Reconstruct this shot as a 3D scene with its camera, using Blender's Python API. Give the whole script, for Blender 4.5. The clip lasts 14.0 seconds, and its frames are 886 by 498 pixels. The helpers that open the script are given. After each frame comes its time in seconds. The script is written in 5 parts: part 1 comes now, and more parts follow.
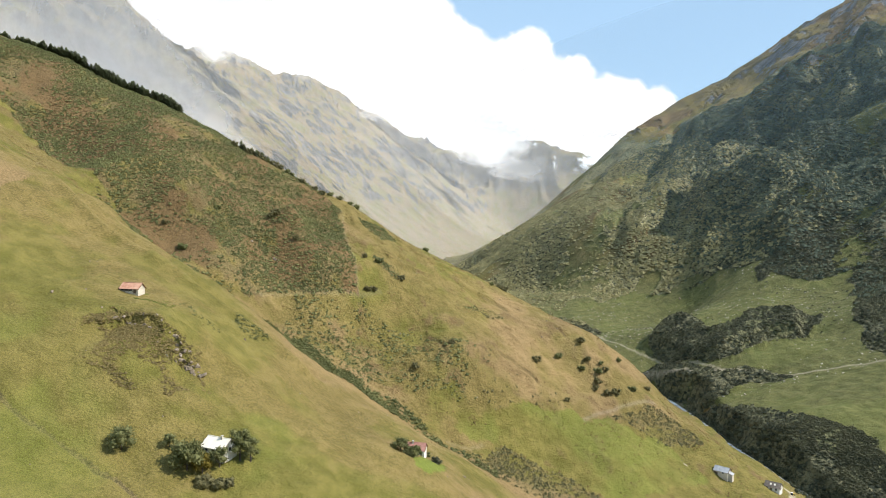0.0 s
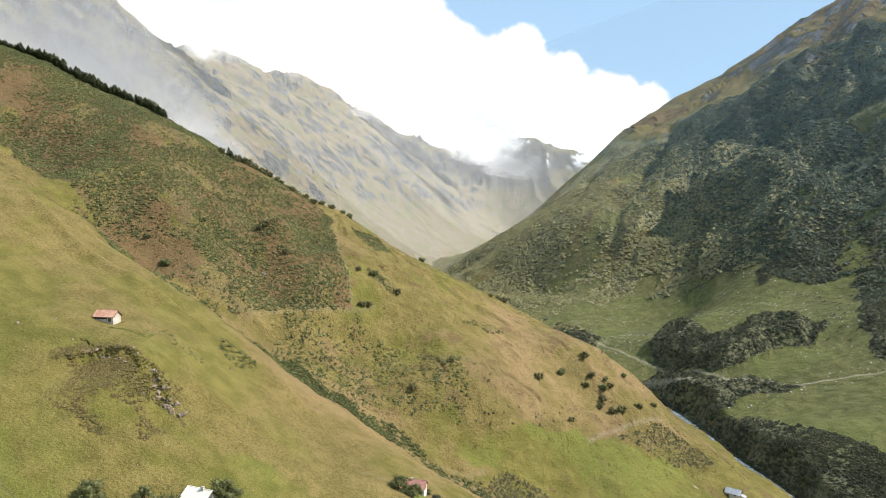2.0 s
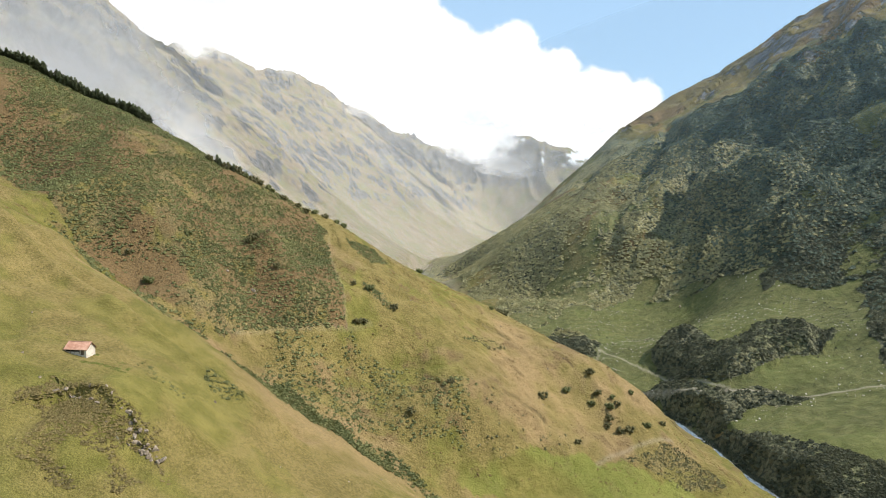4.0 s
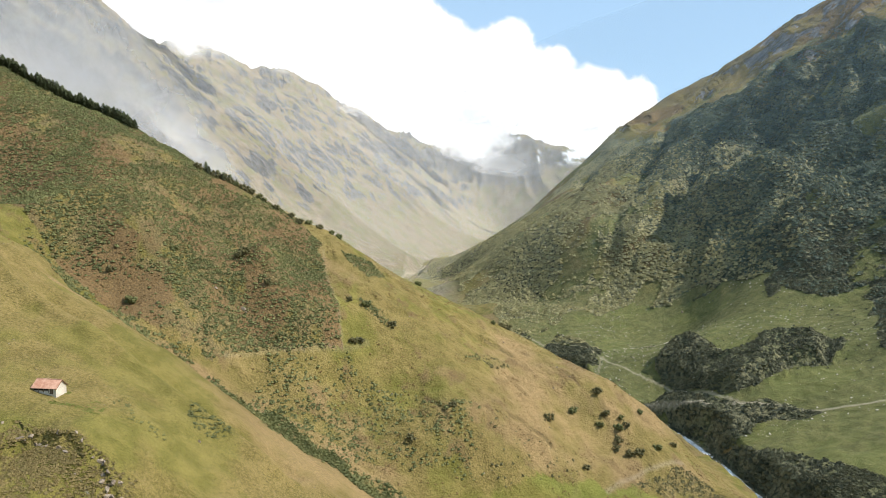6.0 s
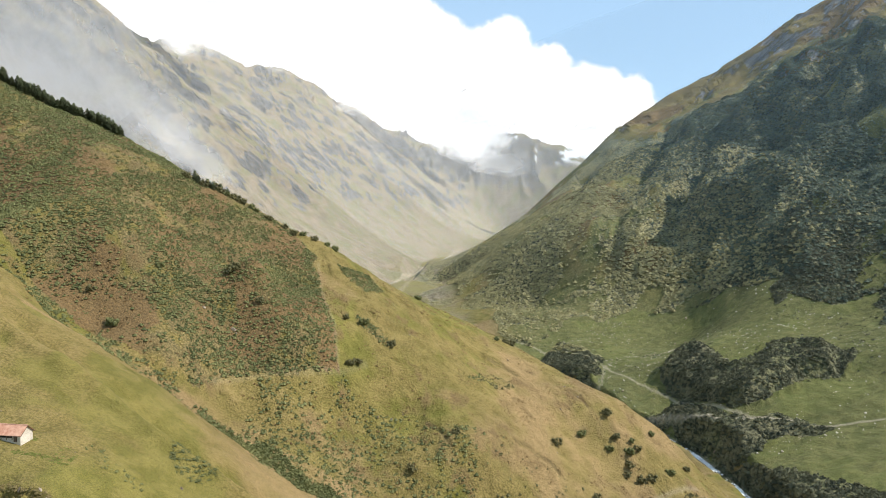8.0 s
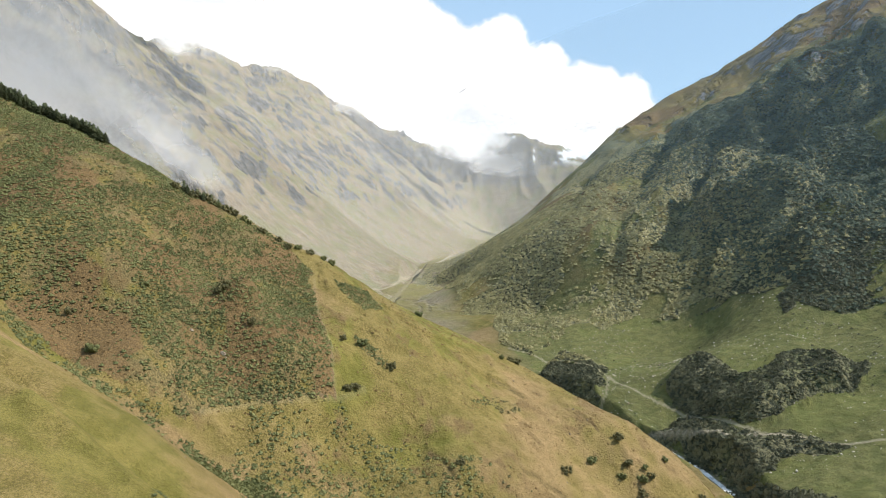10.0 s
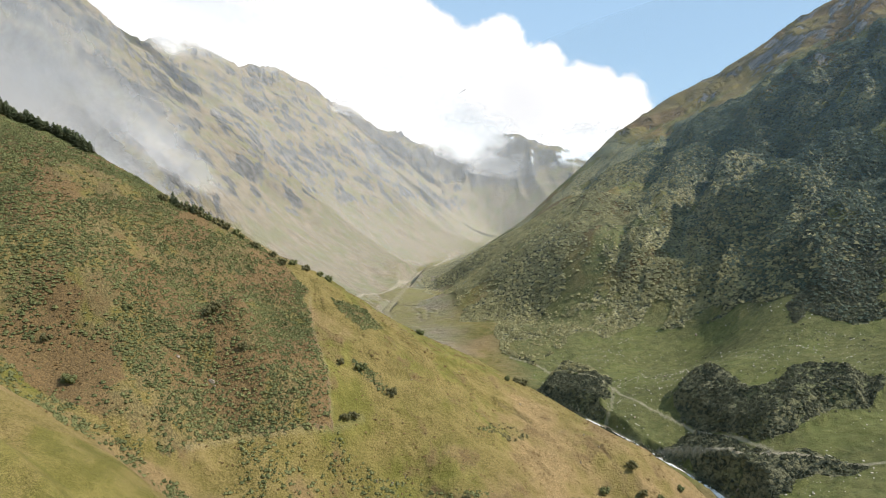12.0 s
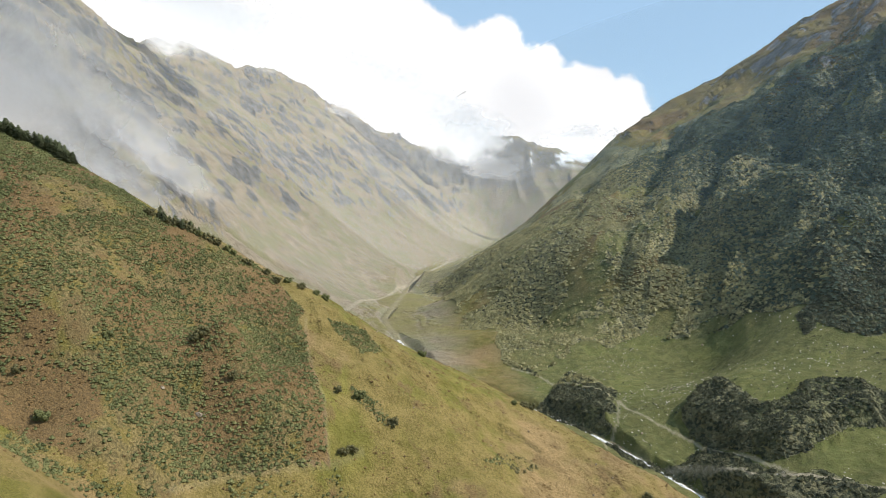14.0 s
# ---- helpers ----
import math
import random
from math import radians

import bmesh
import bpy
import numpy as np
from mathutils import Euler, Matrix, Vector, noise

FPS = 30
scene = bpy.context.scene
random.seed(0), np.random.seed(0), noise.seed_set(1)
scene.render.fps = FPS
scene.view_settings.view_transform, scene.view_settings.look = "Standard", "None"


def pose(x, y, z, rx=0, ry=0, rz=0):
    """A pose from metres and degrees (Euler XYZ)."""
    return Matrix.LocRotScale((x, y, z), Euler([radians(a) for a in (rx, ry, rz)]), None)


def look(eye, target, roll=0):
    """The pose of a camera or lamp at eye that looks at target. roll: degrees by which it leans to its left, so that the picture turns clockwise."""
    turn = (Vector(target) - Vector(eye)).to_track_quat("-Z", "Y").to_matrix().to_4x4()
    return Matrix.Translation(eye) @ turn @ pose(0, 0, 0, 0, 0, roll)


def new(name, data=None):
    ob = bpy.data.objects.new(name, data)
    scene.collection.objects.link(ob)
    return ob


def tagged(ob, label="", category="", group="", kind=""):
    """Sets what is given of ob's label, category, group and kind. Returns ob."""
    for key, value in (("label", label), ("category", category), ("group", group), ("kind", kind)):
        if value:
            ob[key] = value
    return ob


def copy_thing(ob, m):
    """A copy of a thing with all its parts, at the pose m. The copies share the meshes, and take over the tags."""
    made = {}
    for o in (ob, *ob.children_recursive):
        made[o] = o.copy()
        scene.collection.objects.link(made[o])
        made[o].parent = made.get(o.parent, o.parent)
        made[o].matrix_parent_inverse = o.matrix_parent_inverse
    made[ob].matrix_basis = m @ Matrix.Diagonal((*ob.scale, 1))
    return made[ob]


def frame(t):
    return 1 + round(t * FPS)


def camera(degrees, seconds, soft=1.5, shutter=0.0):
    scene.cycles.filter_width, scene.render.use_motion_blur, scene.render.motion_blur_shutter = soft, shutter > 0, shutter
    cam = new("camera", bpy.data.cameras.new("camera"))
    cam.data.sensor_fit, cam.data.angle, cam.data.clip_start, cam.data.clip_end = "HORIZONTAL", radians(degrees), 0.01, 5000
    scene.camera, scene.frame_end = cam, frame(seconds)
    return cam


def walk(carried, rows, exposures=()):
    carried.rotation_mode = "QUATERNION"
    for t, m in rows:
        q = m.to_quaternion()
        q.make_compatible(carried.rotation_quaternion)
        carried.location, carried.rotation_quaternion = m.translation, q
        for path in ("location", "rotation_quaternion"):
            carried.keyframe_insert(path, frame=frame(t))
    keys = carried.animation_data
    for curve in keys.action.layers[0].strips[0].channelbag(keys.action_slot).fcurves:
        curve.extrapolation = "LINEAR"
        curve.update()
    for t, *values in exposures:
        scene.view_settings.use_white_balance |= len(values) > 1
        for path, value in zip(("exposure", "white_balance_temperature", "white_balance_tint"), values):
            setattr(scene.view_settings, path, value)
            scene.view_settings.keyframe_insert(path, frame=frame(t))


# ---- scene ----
cam = camera(63.7, 14.0, soft=0.8)
PATH = [
    (0, (1.29, 1.75, 148.07), (0.44, 101.66, 143.89), 0.89),
    (1, (-0.43, 13.23, 152.82), (-0.76, 113.13, 148.42), 0.75),
    (2, (-2.12, 24.76, 157.51), (-1.96, 124.65, 152.89), 0.64),
    (3, (-3.78, 36.32, 162.13), (-3.19, 136.20, 157.30), 0.56),
    (4, (-5.41, 47.93, 166.69), (-4.42, 147.80, 161.66), 0.50),
    (5, (-7.00, 59.58, 171.18), (-5.66, 159.44, 165.97), 0.47),
    (6, (-8.57, 71.27, 175.61), (-6.90, 171.12, 170.24), 0.45),
    (7, (-10.10, 83.01, 179.98), (-8.15, 182.84, 174.46), 0.46),
    (8, (-11.60, 94.79, 184.28), (-9.39, 194.60, 178.64), 0.47),
    (9, (-13.07, 106.61, 188.51), (-10.63, 206.41, 182.78), 0.49),
    (10, (-14.50, 118.47, 192.68), (-11.86, 218.26, 186.89), 0.52),
    (11, (-15.91, 130.37, 196.79), (-13.07, 230.16, 190.96), 0.55),
    (12, (-17.28, 142.31, 200.83), (-14.28, 242.10, 195.01), 0.58),
    (13, (-18.62, 154.30, 204.81), (-15.46, 254.08, 199.03), 0.61),
    (14, (-19.93, 166.33, 208.72), (-16.62, 266.11, 203.03), 0.62),
]
walk(cam, [(t, look(eye, target, roll)) for t, eye, target, roll in PATH],
     exposures=((0, 0.38), (7.5, 0.38), (11, 0.29), (14, 0.18)))

# ---- sky, sun, exposure ----
SUN_AZIMUTH, SUN_HEIGHT = -8.0, 46.0          # degrees from east towards the valley's head, and above the horizon


def math_node(tree, op, a, b=0.0, c=0.0, clamp=False):
    made = tree.nodes.new("ShaderNodeMath")
    made.operation, made.use_clamp = op, clamp
    for socket, value in zip(made.inputs, (a, b, c)):
        if isinstance(value, (int, float)):
            socket.default_value = value
        else:
            tree.links.new(value, socket)
    return made.outputs[0]


def smooth(tree, value, low, high, to_low=0.0, to_high=1.0):
    made = tree.nodes.new("ShaderNodeMapRange")
    made.interpolation_type = "SMOOTHSTEP"
    tree.links.new(value, made.inputs[0])
    for k, number in enumerate((low, high, to_low, to_high)):
        made.inputs[k + 1].default_value = number
    return made.outputs[0]


def blend(tree, factor, a, b, how="MIX"):
    made = tree.nodes.new("ShaderNodeMix")
    made.data_type, made.blend_type = "RGBA", how
    for socket, value in ((made.inputs[0], factor), (made.inputs[6], a), (made.inputs[7], b)):
        if isinstance(value, (int, float)):
            socket.default_value = value
        elif isinstance(value, tuple):
            socket.default_value = (*value, 1)
        else:
            tree.links.new(value, socket)
    return made.outputs[2]


def grain(tree, where, scale, detail=4.0, rough=0.55, stretch=(1, 1, 1), warp=0.0):
    """A noise of that many cells a metre."""
    at = tree.nodes.new("ShaderNodeMapping")
    at.inputs["Scale"].default_value = stretch
    tree.links.new(where, at.inputs[0])
    made = tree.nodes.new("ShaderNodeTexNoise")
    made.inputs["Scale"].default_value, made.inputs["Detail"].default_value = scale, detail
    made.inputs["Roughness"].default_value, made.inputs["Distortion"].default_value = rough, warp
    tree.links.new(at.outputs[0], made.inputs["Vector"])
    return made.outputs["Fac"]


def make_sky():
    world = bpy.data.worlds.new("sky")
    scene.world, world.use_nodes = world, True
    tree = world.node_tree
    tree.nodes.clear()
    out, back = tree.nodes.new("ShaderNodeOutputWorld"), tree.nodes.new("ShaderNodeBackground")
    sky = tree.nodes.new("ShaderNodeTexSky")
    sky.sky_type, sky.sun_disc = "NISHITA", False
    sky.sun_elevation, sky.sun_rotation = radians(SUN_HEIGHT), radians(90 - SUN_AZIMUTH)
    sky.altitude, sky.dust_density, sky.ozone_density = 1600, 1.0, 1.0
    where = tree.nodes.new("ShaderNodeTexCoord").outputs["Generated"]
    parts = tree.nodes.new("ShaderNodeSeparateXYZ")
    tree.links.new(where, parts.inputs[0])
    x, y, z = parts.outputs
    ahead = math_node(tree, "MAXIMUM", y, 0.25)
    u, v = math_node(tree, "DIVIDE", x, ahead), math_node(tree, "DIVIDE", z, ahead)
    # the cumulus bank over the valley's head: billow upon billow, thinning to the east
    near_u = math_node(tree, "ADD", u, math_node(tree, "MULTIPLY_ADD", grain(tree, where, 26.0, 5.0, 0.6), 0.05, -0.025))
    near_v = math_node(tree, "ADD", v, math_node(tree, "MULTIPLY_ADD", grain(tree, where, 21.0, 5.0, 0.6, (1.2, 1, 0.8)), 0.05, -0.025))
    inside = math_node(tree, "MULTIPLY", math_node(tree, "SUBTRACT", 0.0, near_u), 1.2)
    inside = math_node(tree, "SUBTRACT", inside, math_node(tree, "MULTIPLY", math_node(tree, "SUBTRACT", near_v, 0.3), 0.4))
    for cu, cv, radius in ((0.0, 0.2, 0.08), (0.055, 0.205, 0.05), (0.105, 0.215, 0.052), (0.15, 0.17, 0.06), (0.178, 0.208, 0.022), (0.21, 0.15, 0.055),
                           (0.25, 0.16, 0.042), (0.282, 0.155, 0.04), (0.285, 0.11, 0.05), (0.19, 0.09, 0.1), (0.05, 0.12, 0.12), (0.345, 0.075, 0.04)):
        off = math_node(tree, "SQRT", math_node(tree, "ADD", math_node(tree, "POWER", math_node(tree, "SUBTRACT", near_u, cu), 2.0),
                                                math_node(tree, "POWER", math_node(tree, "SUBTRACT", near_v, cv), 2.0)))
        inside = math_node(tree, "MAXIMUM", inside, math_node(tree, "SUBTRACT", radius, off))
    bank = smooth(tree, inside, -0.004, 0.009)
    # broken cloud over the rest of the sky
    rest = smooth(tree, grain(tree, where, 2.3, 6.0, 0.55, (1, 1, 2.2)), 0.56, 0.7)
    share = smooth(tree, y, 0.3, 0.6)
    cover = math_node(tree, "ADD", math_node(tree, "MULTIPLY", bank, share),
                      math_node(tree, "MULTIPLY", rest, math_node(tree, "SUBTRACT", 1.0, share)))
    shade = smooth(tree, grain(tree, where, 7.0, 5.0, 0.5), 0.3, 0.7)
    white = blend(tree, shade, (7.6, 7.5, 7.6), (9.4, 9.3, 9.3))
    pale = blend(tree, 0.5, sky.outputs[0], (4.2, 6.3, 8.2))
    tree.links.new(blend(tree, cover, pale, white), back.inputs[0])
    back.inputs[1].default_value = 0.12
    tree.links.new(back.outputs[0], out.inputs[0])


make_sky()
sun = new("sun", bpy.data.lights.new("sun", "SUN"))
sun.data.energy, sun.data.angle, sun.data.color = 5.0, radians(0.55), (1.0, 0.93, 0.86)
a, h = radians(SUN_AZIMUTH), radians(SUN_HEIGHT)
SUNWARD = (math.cos(h) * math.cos(a), math.cos(h) * math.sin(a), math.sin(h))
sun.matrix_world = look(Vector(SUNWARD) * 900, (0, 0, 0))

# ---- the lie of the land: ridges, gullies, banks and the stream ----
NEAR_SLOPE = [(-180, 346, 136), (-136, 310, 115), (-129, 280, 106), (-112, 280, 106), (-97, 277, 90), (-78,
    241, 67), (-64, 312, 69), (-11, 302, 46), (-105, 229, 70), (40, 302, 15), (100, 333, -9), (-95, 340, 92)]
NEAR_SPUR = [(-300, 477, 205), (-248, 447, 181), (-200, 421, 154), (-165, 406, 130), (-130, 403, 108), (-98,
    398, 88), (-76, 393, 71), (-52, 388, 57), (4, 376, 27), (22, 372, 17), (70, 371, -8), (130, 371, -32)]
SIDE_GULLY = [(-300, 499, 205), (-250, 466, 176), (-205, 438, 147), (-169, 421, 123), (-134, 415, 105), (-101,
    411, 82), (-68, 406, 62), (-35, 404, 43), (4, 396, 17), (26, 393, 8), (60, 398, -3), (110, 408, -13),
    (150, 408, -29)]
SHRUB_FACE = [(-220, 460, 176), (-227, 510, 205), (-169, 468, 160), (-166, 451, 139), (-140, 431, 122), (-112,
    469, 119), (-136, 467, 138), (-120, 507, 148), (-160, 496, 169), (-111, 502, 156), (-91, 471, 118), (-59,
    468, 97), (-53, 455, 75), (-98, 506, 140), (-32, 501, 105), (-69, 415, 67)]
MEADOW_FACE = [(-18, 438, 56), (-18, 469, 69), (6, 457, 68), (20, 436, 37), (48, 473, 50), (80, 467, 29), (85,
    509, 47), (106, 499, 31), (30, 528, 81), (4, 547, 102), (99, 522, 59), (141, 503, 23), (155, 497, 12),
    (179, 489, 1), (114, 443, 2), (176, 459, -14), (208, 458, -21), (58, 432, 12)]
SPUR_CREST = [(-700, 715, 413), (-500, 647, 346), (-390, 619, 298), (-320, 600, 276), (-238, 589, 241), (-171,
    565, 204), (-121, 575, 177), (-82, 574, 160), (-44, 574, 137), (-15, 581, 119), (38, 591, 95), (85, 599,
    63), (115, 582, 47), (150, 572, 30), (180, 563, 1), (216, 543, -24), (230, 483, -30)]
BEHIND_CREST = [(-700, 897, 346), (-400, 799, 204), (-240, 720, 163), (-100, 701, 92), (-20, 702, 57), (50,
    722, 28), (110, 703, 4), (170, 653, -19), (-60, 852, 25), (-200, 1001, 77)]
RIGHT_BANK = [(271, 546, -10), (300, 483, -27), (321, 673, 7), (290, 740, 18), (350, 575, 8), (346, 761, 31),
    (376, 737, 33), (421, 759, 55), (245, 818, -15), (202, 853, -12), (198, 941, -6), (165, 986, -9), (280,
    993, 1), (335, 1017, 14), (344, 843, 35), (292, 876, 25), (472, 881, 71), (413, 969, 83), (229, 1144, 23),
    (305, 1183, 47)]
VALLEY_FLOOR = [(52, 1162, 6), (17, 1407, 6), (-86, 1503, 4), (-60, 1303, 5), (-25, 2303, 5), (40, 1803, 3),
    (194, 3243, 13), (300, 3703, 25), (420, 4202, 53), (90, 1216, 25), (177, 1312, 28)]
RIGHT_MOUNTAIN = [(178, 1494, 128), (290, 1595, 208), (328, 1300, 145), (212, 1361, 104), (422, 1474, 211),
    (430, 1262, 172), (502, 1340, 240), (592, 1178, 221), (700, 1338, 285), (756, 1291, 353), (654, 1633,
    365), (755, 1565, 437), (520, 1060, 154), (560, 881, 125), (653, 2112, 442), (786, 2060, 501), (939, 2012,
    615), (979, 1810, 615)]
RIGHT_SKYLINE = [(-8, 1959, 26), (99, 1858, 74), (226, 1909, 154), (381, 2061, 283), (558, 2214, 427), (773,
    2464, 542), (912, 2362, 628), (1068, 2265, 742), (1190, 2162, 828), (1415, 2058, 930)]
RIGHT_BACK = [(330, 2502, 74), (700, 2799, 249), (1100, 2896, 401), (1500, 2693, 547), (480, 3202, 86), (900,
    3599, 243), (640, 4200, 183)]
RIGHT_NEAR = [(620, 650, 141), (560, 421, 77), (800, 349, 206), (420, 253, -26), (1100, 994, 517), (1300, 394,
    507), (700, -299, 95)]
WEST_FOOT = [(-130, 1300, 14), (-105, 1600, 10), (-30, 2300, 10), (150, 3150, 20), (370, 4050, 55)]
WEST_WALL = [(-530, 1300, 310), (-505, 1600, 306), (-430, 2300, 305), (-245, 3150, 315), (-20, 4050, 350),
    (-930, 1300, 600), (-905, 1600, 606), (-830, 2300, 605), (-640, 3150, 612), (-420, 4050, 650)]
WEST_CREST = [(-1250, 1900, 850), (-1135, 2466, 871), (-1040, 2640, 745), (-968, 3066, 838), (-831, 4066, 917), (-447, 4566, 763),
    (-170, 4620, 640), (-1600, 2600, 700), (-1450, 3400, 650), (-1250, 4400, 650), (-1700, 1500, 800)]
VALLEY_HEAD = [(430, 4682, 665), (181, 4689, 610), (883, 4613, 600), (508, 4414, 340), (1179, 4653, 610),
    (573, 4151, 132)]
BEHIND_CAMERA = [(330, 4, -80), (280, 104, -70), (380, -495, -139), (100, 3, -10), (-200, 0, 140), (-500, 98,
    282), (0, -498, 11), (-400, -601, 210), (900, -902, 234), (0, -1996, -95), (-900, -2004, 365), (900,
    -2501, 156), (-1500, -10, 700), (-1600, 889, 766)]
RIVER = [(513, 4702, 102), (420, 4152, 50), (194, 3243, 11), (-25, 2303, 3), (-86, 1503, 1), (-52, 1290, -1),
    (-12, 1115, -6), (25, 1060, -9), (72, 1000, -13), (126, 930, -18), (163, 870, -22), (195, 800, -26), (225,
    715, -31), (231, 675, -33), (233, 600, -36), (245, 525, -40), (262, 470, -46), (288, 400, -56), (300, 250,
    -78), (360, 0, -105), (400, -600, -150)]
RIDGES = (NEAR_SLOPE, NEAR_SPUR, SIDE_GULLY, SHRUB_FACE, MEADOW_FACE, SPUR_CREST, BEHIND_CREST, RIGHT_BANK, VALLEY_FLOOR,
          RIGHT_MOUNTAIN, RIGHT_SKYLINE, RIGHT_BACK, RIGHT_NEAR, WEST_FOOT, WEST_WALL, WEST_CREST, VALLEY_HEAD, BEHIND_CAMERA)


def plate(knots, stiff):
    """A thin sheet bent over the knots."""
    n = len(knots)
    xy, z = knots[:, :2] / 1000, knots[:, 2]
    d2 = ((xy[:, None] - xy[None]) ** 2).sum(2)
    a = np.zeros((n + 3, n + 3))
    a[:n, :n] = d2 * np.log(d2 + 1e-12) + stiff * np.eye(n)
    a[:n, n], a[:n, n + 1:] = 1, xy
    a[n:, :n] = a[:n, n:].T
    return xy, np.linalg.solve(a, np.append(z, (0, 0, 0)))


KNOTS, WEIGHTS = plate(np.array([p for line in RIDGES for p in line], float), 0.000002)


def hashed(ix, iy, seed):
    n = (ix.astype(np.int64) * 374761393 + iy.astype(np.int64) * 668265263 + seed * 974634777) & 0xFFFFFFFF
    n = ((n ^ (n >> 13)) * 1274126177) & 0xFFFFFFFF
    return ((n ^ (n >> 16)) & 0xFFFFFF) / 0xFFFFFF


def cells(x, y, seed):
    """Value noise, -1 to 1, one cell a unit."""
    ix, iy = np.floor(x), np.floor(y)
    fx, fy = x - ix, y - iy
    fx, fy = fx * fx * fx * (fx * (fx * 6 - 15) + 10), fy * fy * fy * (fy * (fy * 6 - 15) + 10)
    a, b = hashed(ix, iy, seed), hashed(ix + 1, iy, seed)
    c, d = hashed(ix, iy + 1, seed), hashed(ix + 1, iy + 1, seed)
    return 2 * ((a + (b - a) * fx) * (1 - fy) + (c + (d - c) * fx) * fy) - 1


def fbm(x, y, size, octaves=4, seed=0, gain=0.5):
    total, amount = 0, 1.0
    for k in range(octaves):
        total = total + amount * cells(x / size + 17.3 * k, y / size - 9.1 * k, seed + k)
        size, amount = size / 2.03, amount * gain
    return total


def ribs(x, y, size, octaves=3, seed=0):
    """Sharp-crested folds, 0 to 1."""
    total, amount, norm = 0, 1.0, 0
    for k in range(octaves):
        total = total + amount * (1 - np.abs(cells(x / size + 5.1 * k, y / size + 3.7 * k, seed + k)) * 2).clip(-1, 1)
        norm, size, amount = norm + amount, size / 2.1, amount * 0.5
    return total / norm


def ramp(v, low, high):
    t = np.clip((v - low) / (high - low), 0, 1)
    return t * t * (3 - 2 * t)


def to_line(x, y, line):
    """How far from a line on the plan, and the line's height there."""
    best, height = np.full(x.shape, 1e9), np.zeros(x.shape)
    for p, q in zip(line[:-1], line[1:]):
        dx, dy = q[0] - p[0], q[1] - p[1]
        t = np.clip(((x - p[0]) * dx + (y - p[1]) * dy) / (dx * dx + dy * dy), 0, 1)
        d = np.hypot(x - p[0] - t * dx, y - p[1] - t * dy)
        near = d < best
        best, height = np.where(near, d, best), np.where(near, p[2] + t * (q[2] - p[2]), height)
    return best, height


def within(x, y, plot, wobble=0.0):
    """Which places lie inside a plot, its edge frayed by so many metres."""
    corners = np.array(plot, float)
    low, high = corners.min(0) - 2 * wobble, corners.max(0) + 2 * wobble
    box = np.nonzero((x > low[0]) & (x < high[0]) & (y > low[1]) & (y < high[1]))[0]
    px, py = x[box], y[box]
    if wobble:
        px, py = px + wobble * fbm(px, py, 4 * wobble, 3, 91), py + wobble * fbm(px, py, 4 * wobble, 3, 95)
    hit = np.zeros(px.shape, bool)
    for (ax, ay), (bx, by) in zip(plot, plot[1:] + plot[:1]):
        if ay != by:
            hit ^= ((ay > py) != (by > py)) & (px < (bx - ax) * (py - ay) / (by - ay) + ax)
    inside = np.zeros(x.shape, bool)
    inside[box] = hit
    return inside


# scrub-grown mounds and banks that stand up from the eastern pasture, and a fold in the near slope
MOUND_LEFT = [(115, 952), (155, 1048), (186, 1055), (215, 993), (194, 911), (175, 871), (140, 890), (110, 930)]
MOUND_RIGHT = [(237, 870), (267, 897), (301, 913), (309, 859), (313, 820), (330, 825), (346, 842), (372, 829), (404, 791),
               (371, 740), (340, 744), (299, 728), (276, 720), (260, 738), (254, 815), (244, 848)]
BANK_UPPER = [(159, 837), (193, 826), (213, 802), (224, 774), (205, 770), (180, 800)]
BANK_LOWER = [(242, 820), (255, 784), (262, 722), (272, 711), (312, 686), (323, 672), (315, 660), (275, 672), (245, 662), (236, 690), (222, 742),
              (205, 775), (216, 785)]
SCARP = [(-140, 274), (-134, 277), (-131, 280), (-127, 284), (-118, 284), (-110, 282), (-106, 282), (-102, 279), (-99, 277), (-93, 277)]
TURF_SCARS = ([(37, 474), (43, 477), (49, 476), (56, 476), (61, 472)], [(27, 543), (36, 543), (46, 538)], [(80, 534), (84, 531), (88, 526)], [(-11, 468), (-5, 462), (1, 451)])
NEAR_DITCH = [(-160, 236), (-144, 230), (-134, 226), (-125, 225), (-116, 224), (-109, 221), (-102, 220), (-94, 215), (-84, 208)]
NEAR_FOLD = [(-215, 392), (-180, 370), (-153, 361), (-128, 353), (-103, 345), (-87, 347), (-69, 345)]


# spurs that run down the eastern mountain, each with how far it stands out
EAST_SPURS = (([(720, 1620), (625, 1507), (560, 1430), (470, 1270), (425, 1190)], 42), ([(960, 1570), (812, 1511), (731, 1488), (650, 1490)], 54),
              ([(870, 1430), (733, 1400), (682, 1406), (600, 1390)], 50), ([(830, 1240), (700, 1230), (640, 1260), (560, 1250), (486, 1205)], 50),
              ([(780, 1060), (640, 1090), (534, 1075), (470, 1090)], 40), ([(757, 2080), (606, 1780), (489, 1570), (352, 1290)], 20),
              ([(940, 1760), (830, 1690), (740, 1670), (660, 1690)], 42), ([(520, 2040), (408, 1840), (250, 1430)], 13), ([(900, 960), (700, 985), (590, 960)], 38))


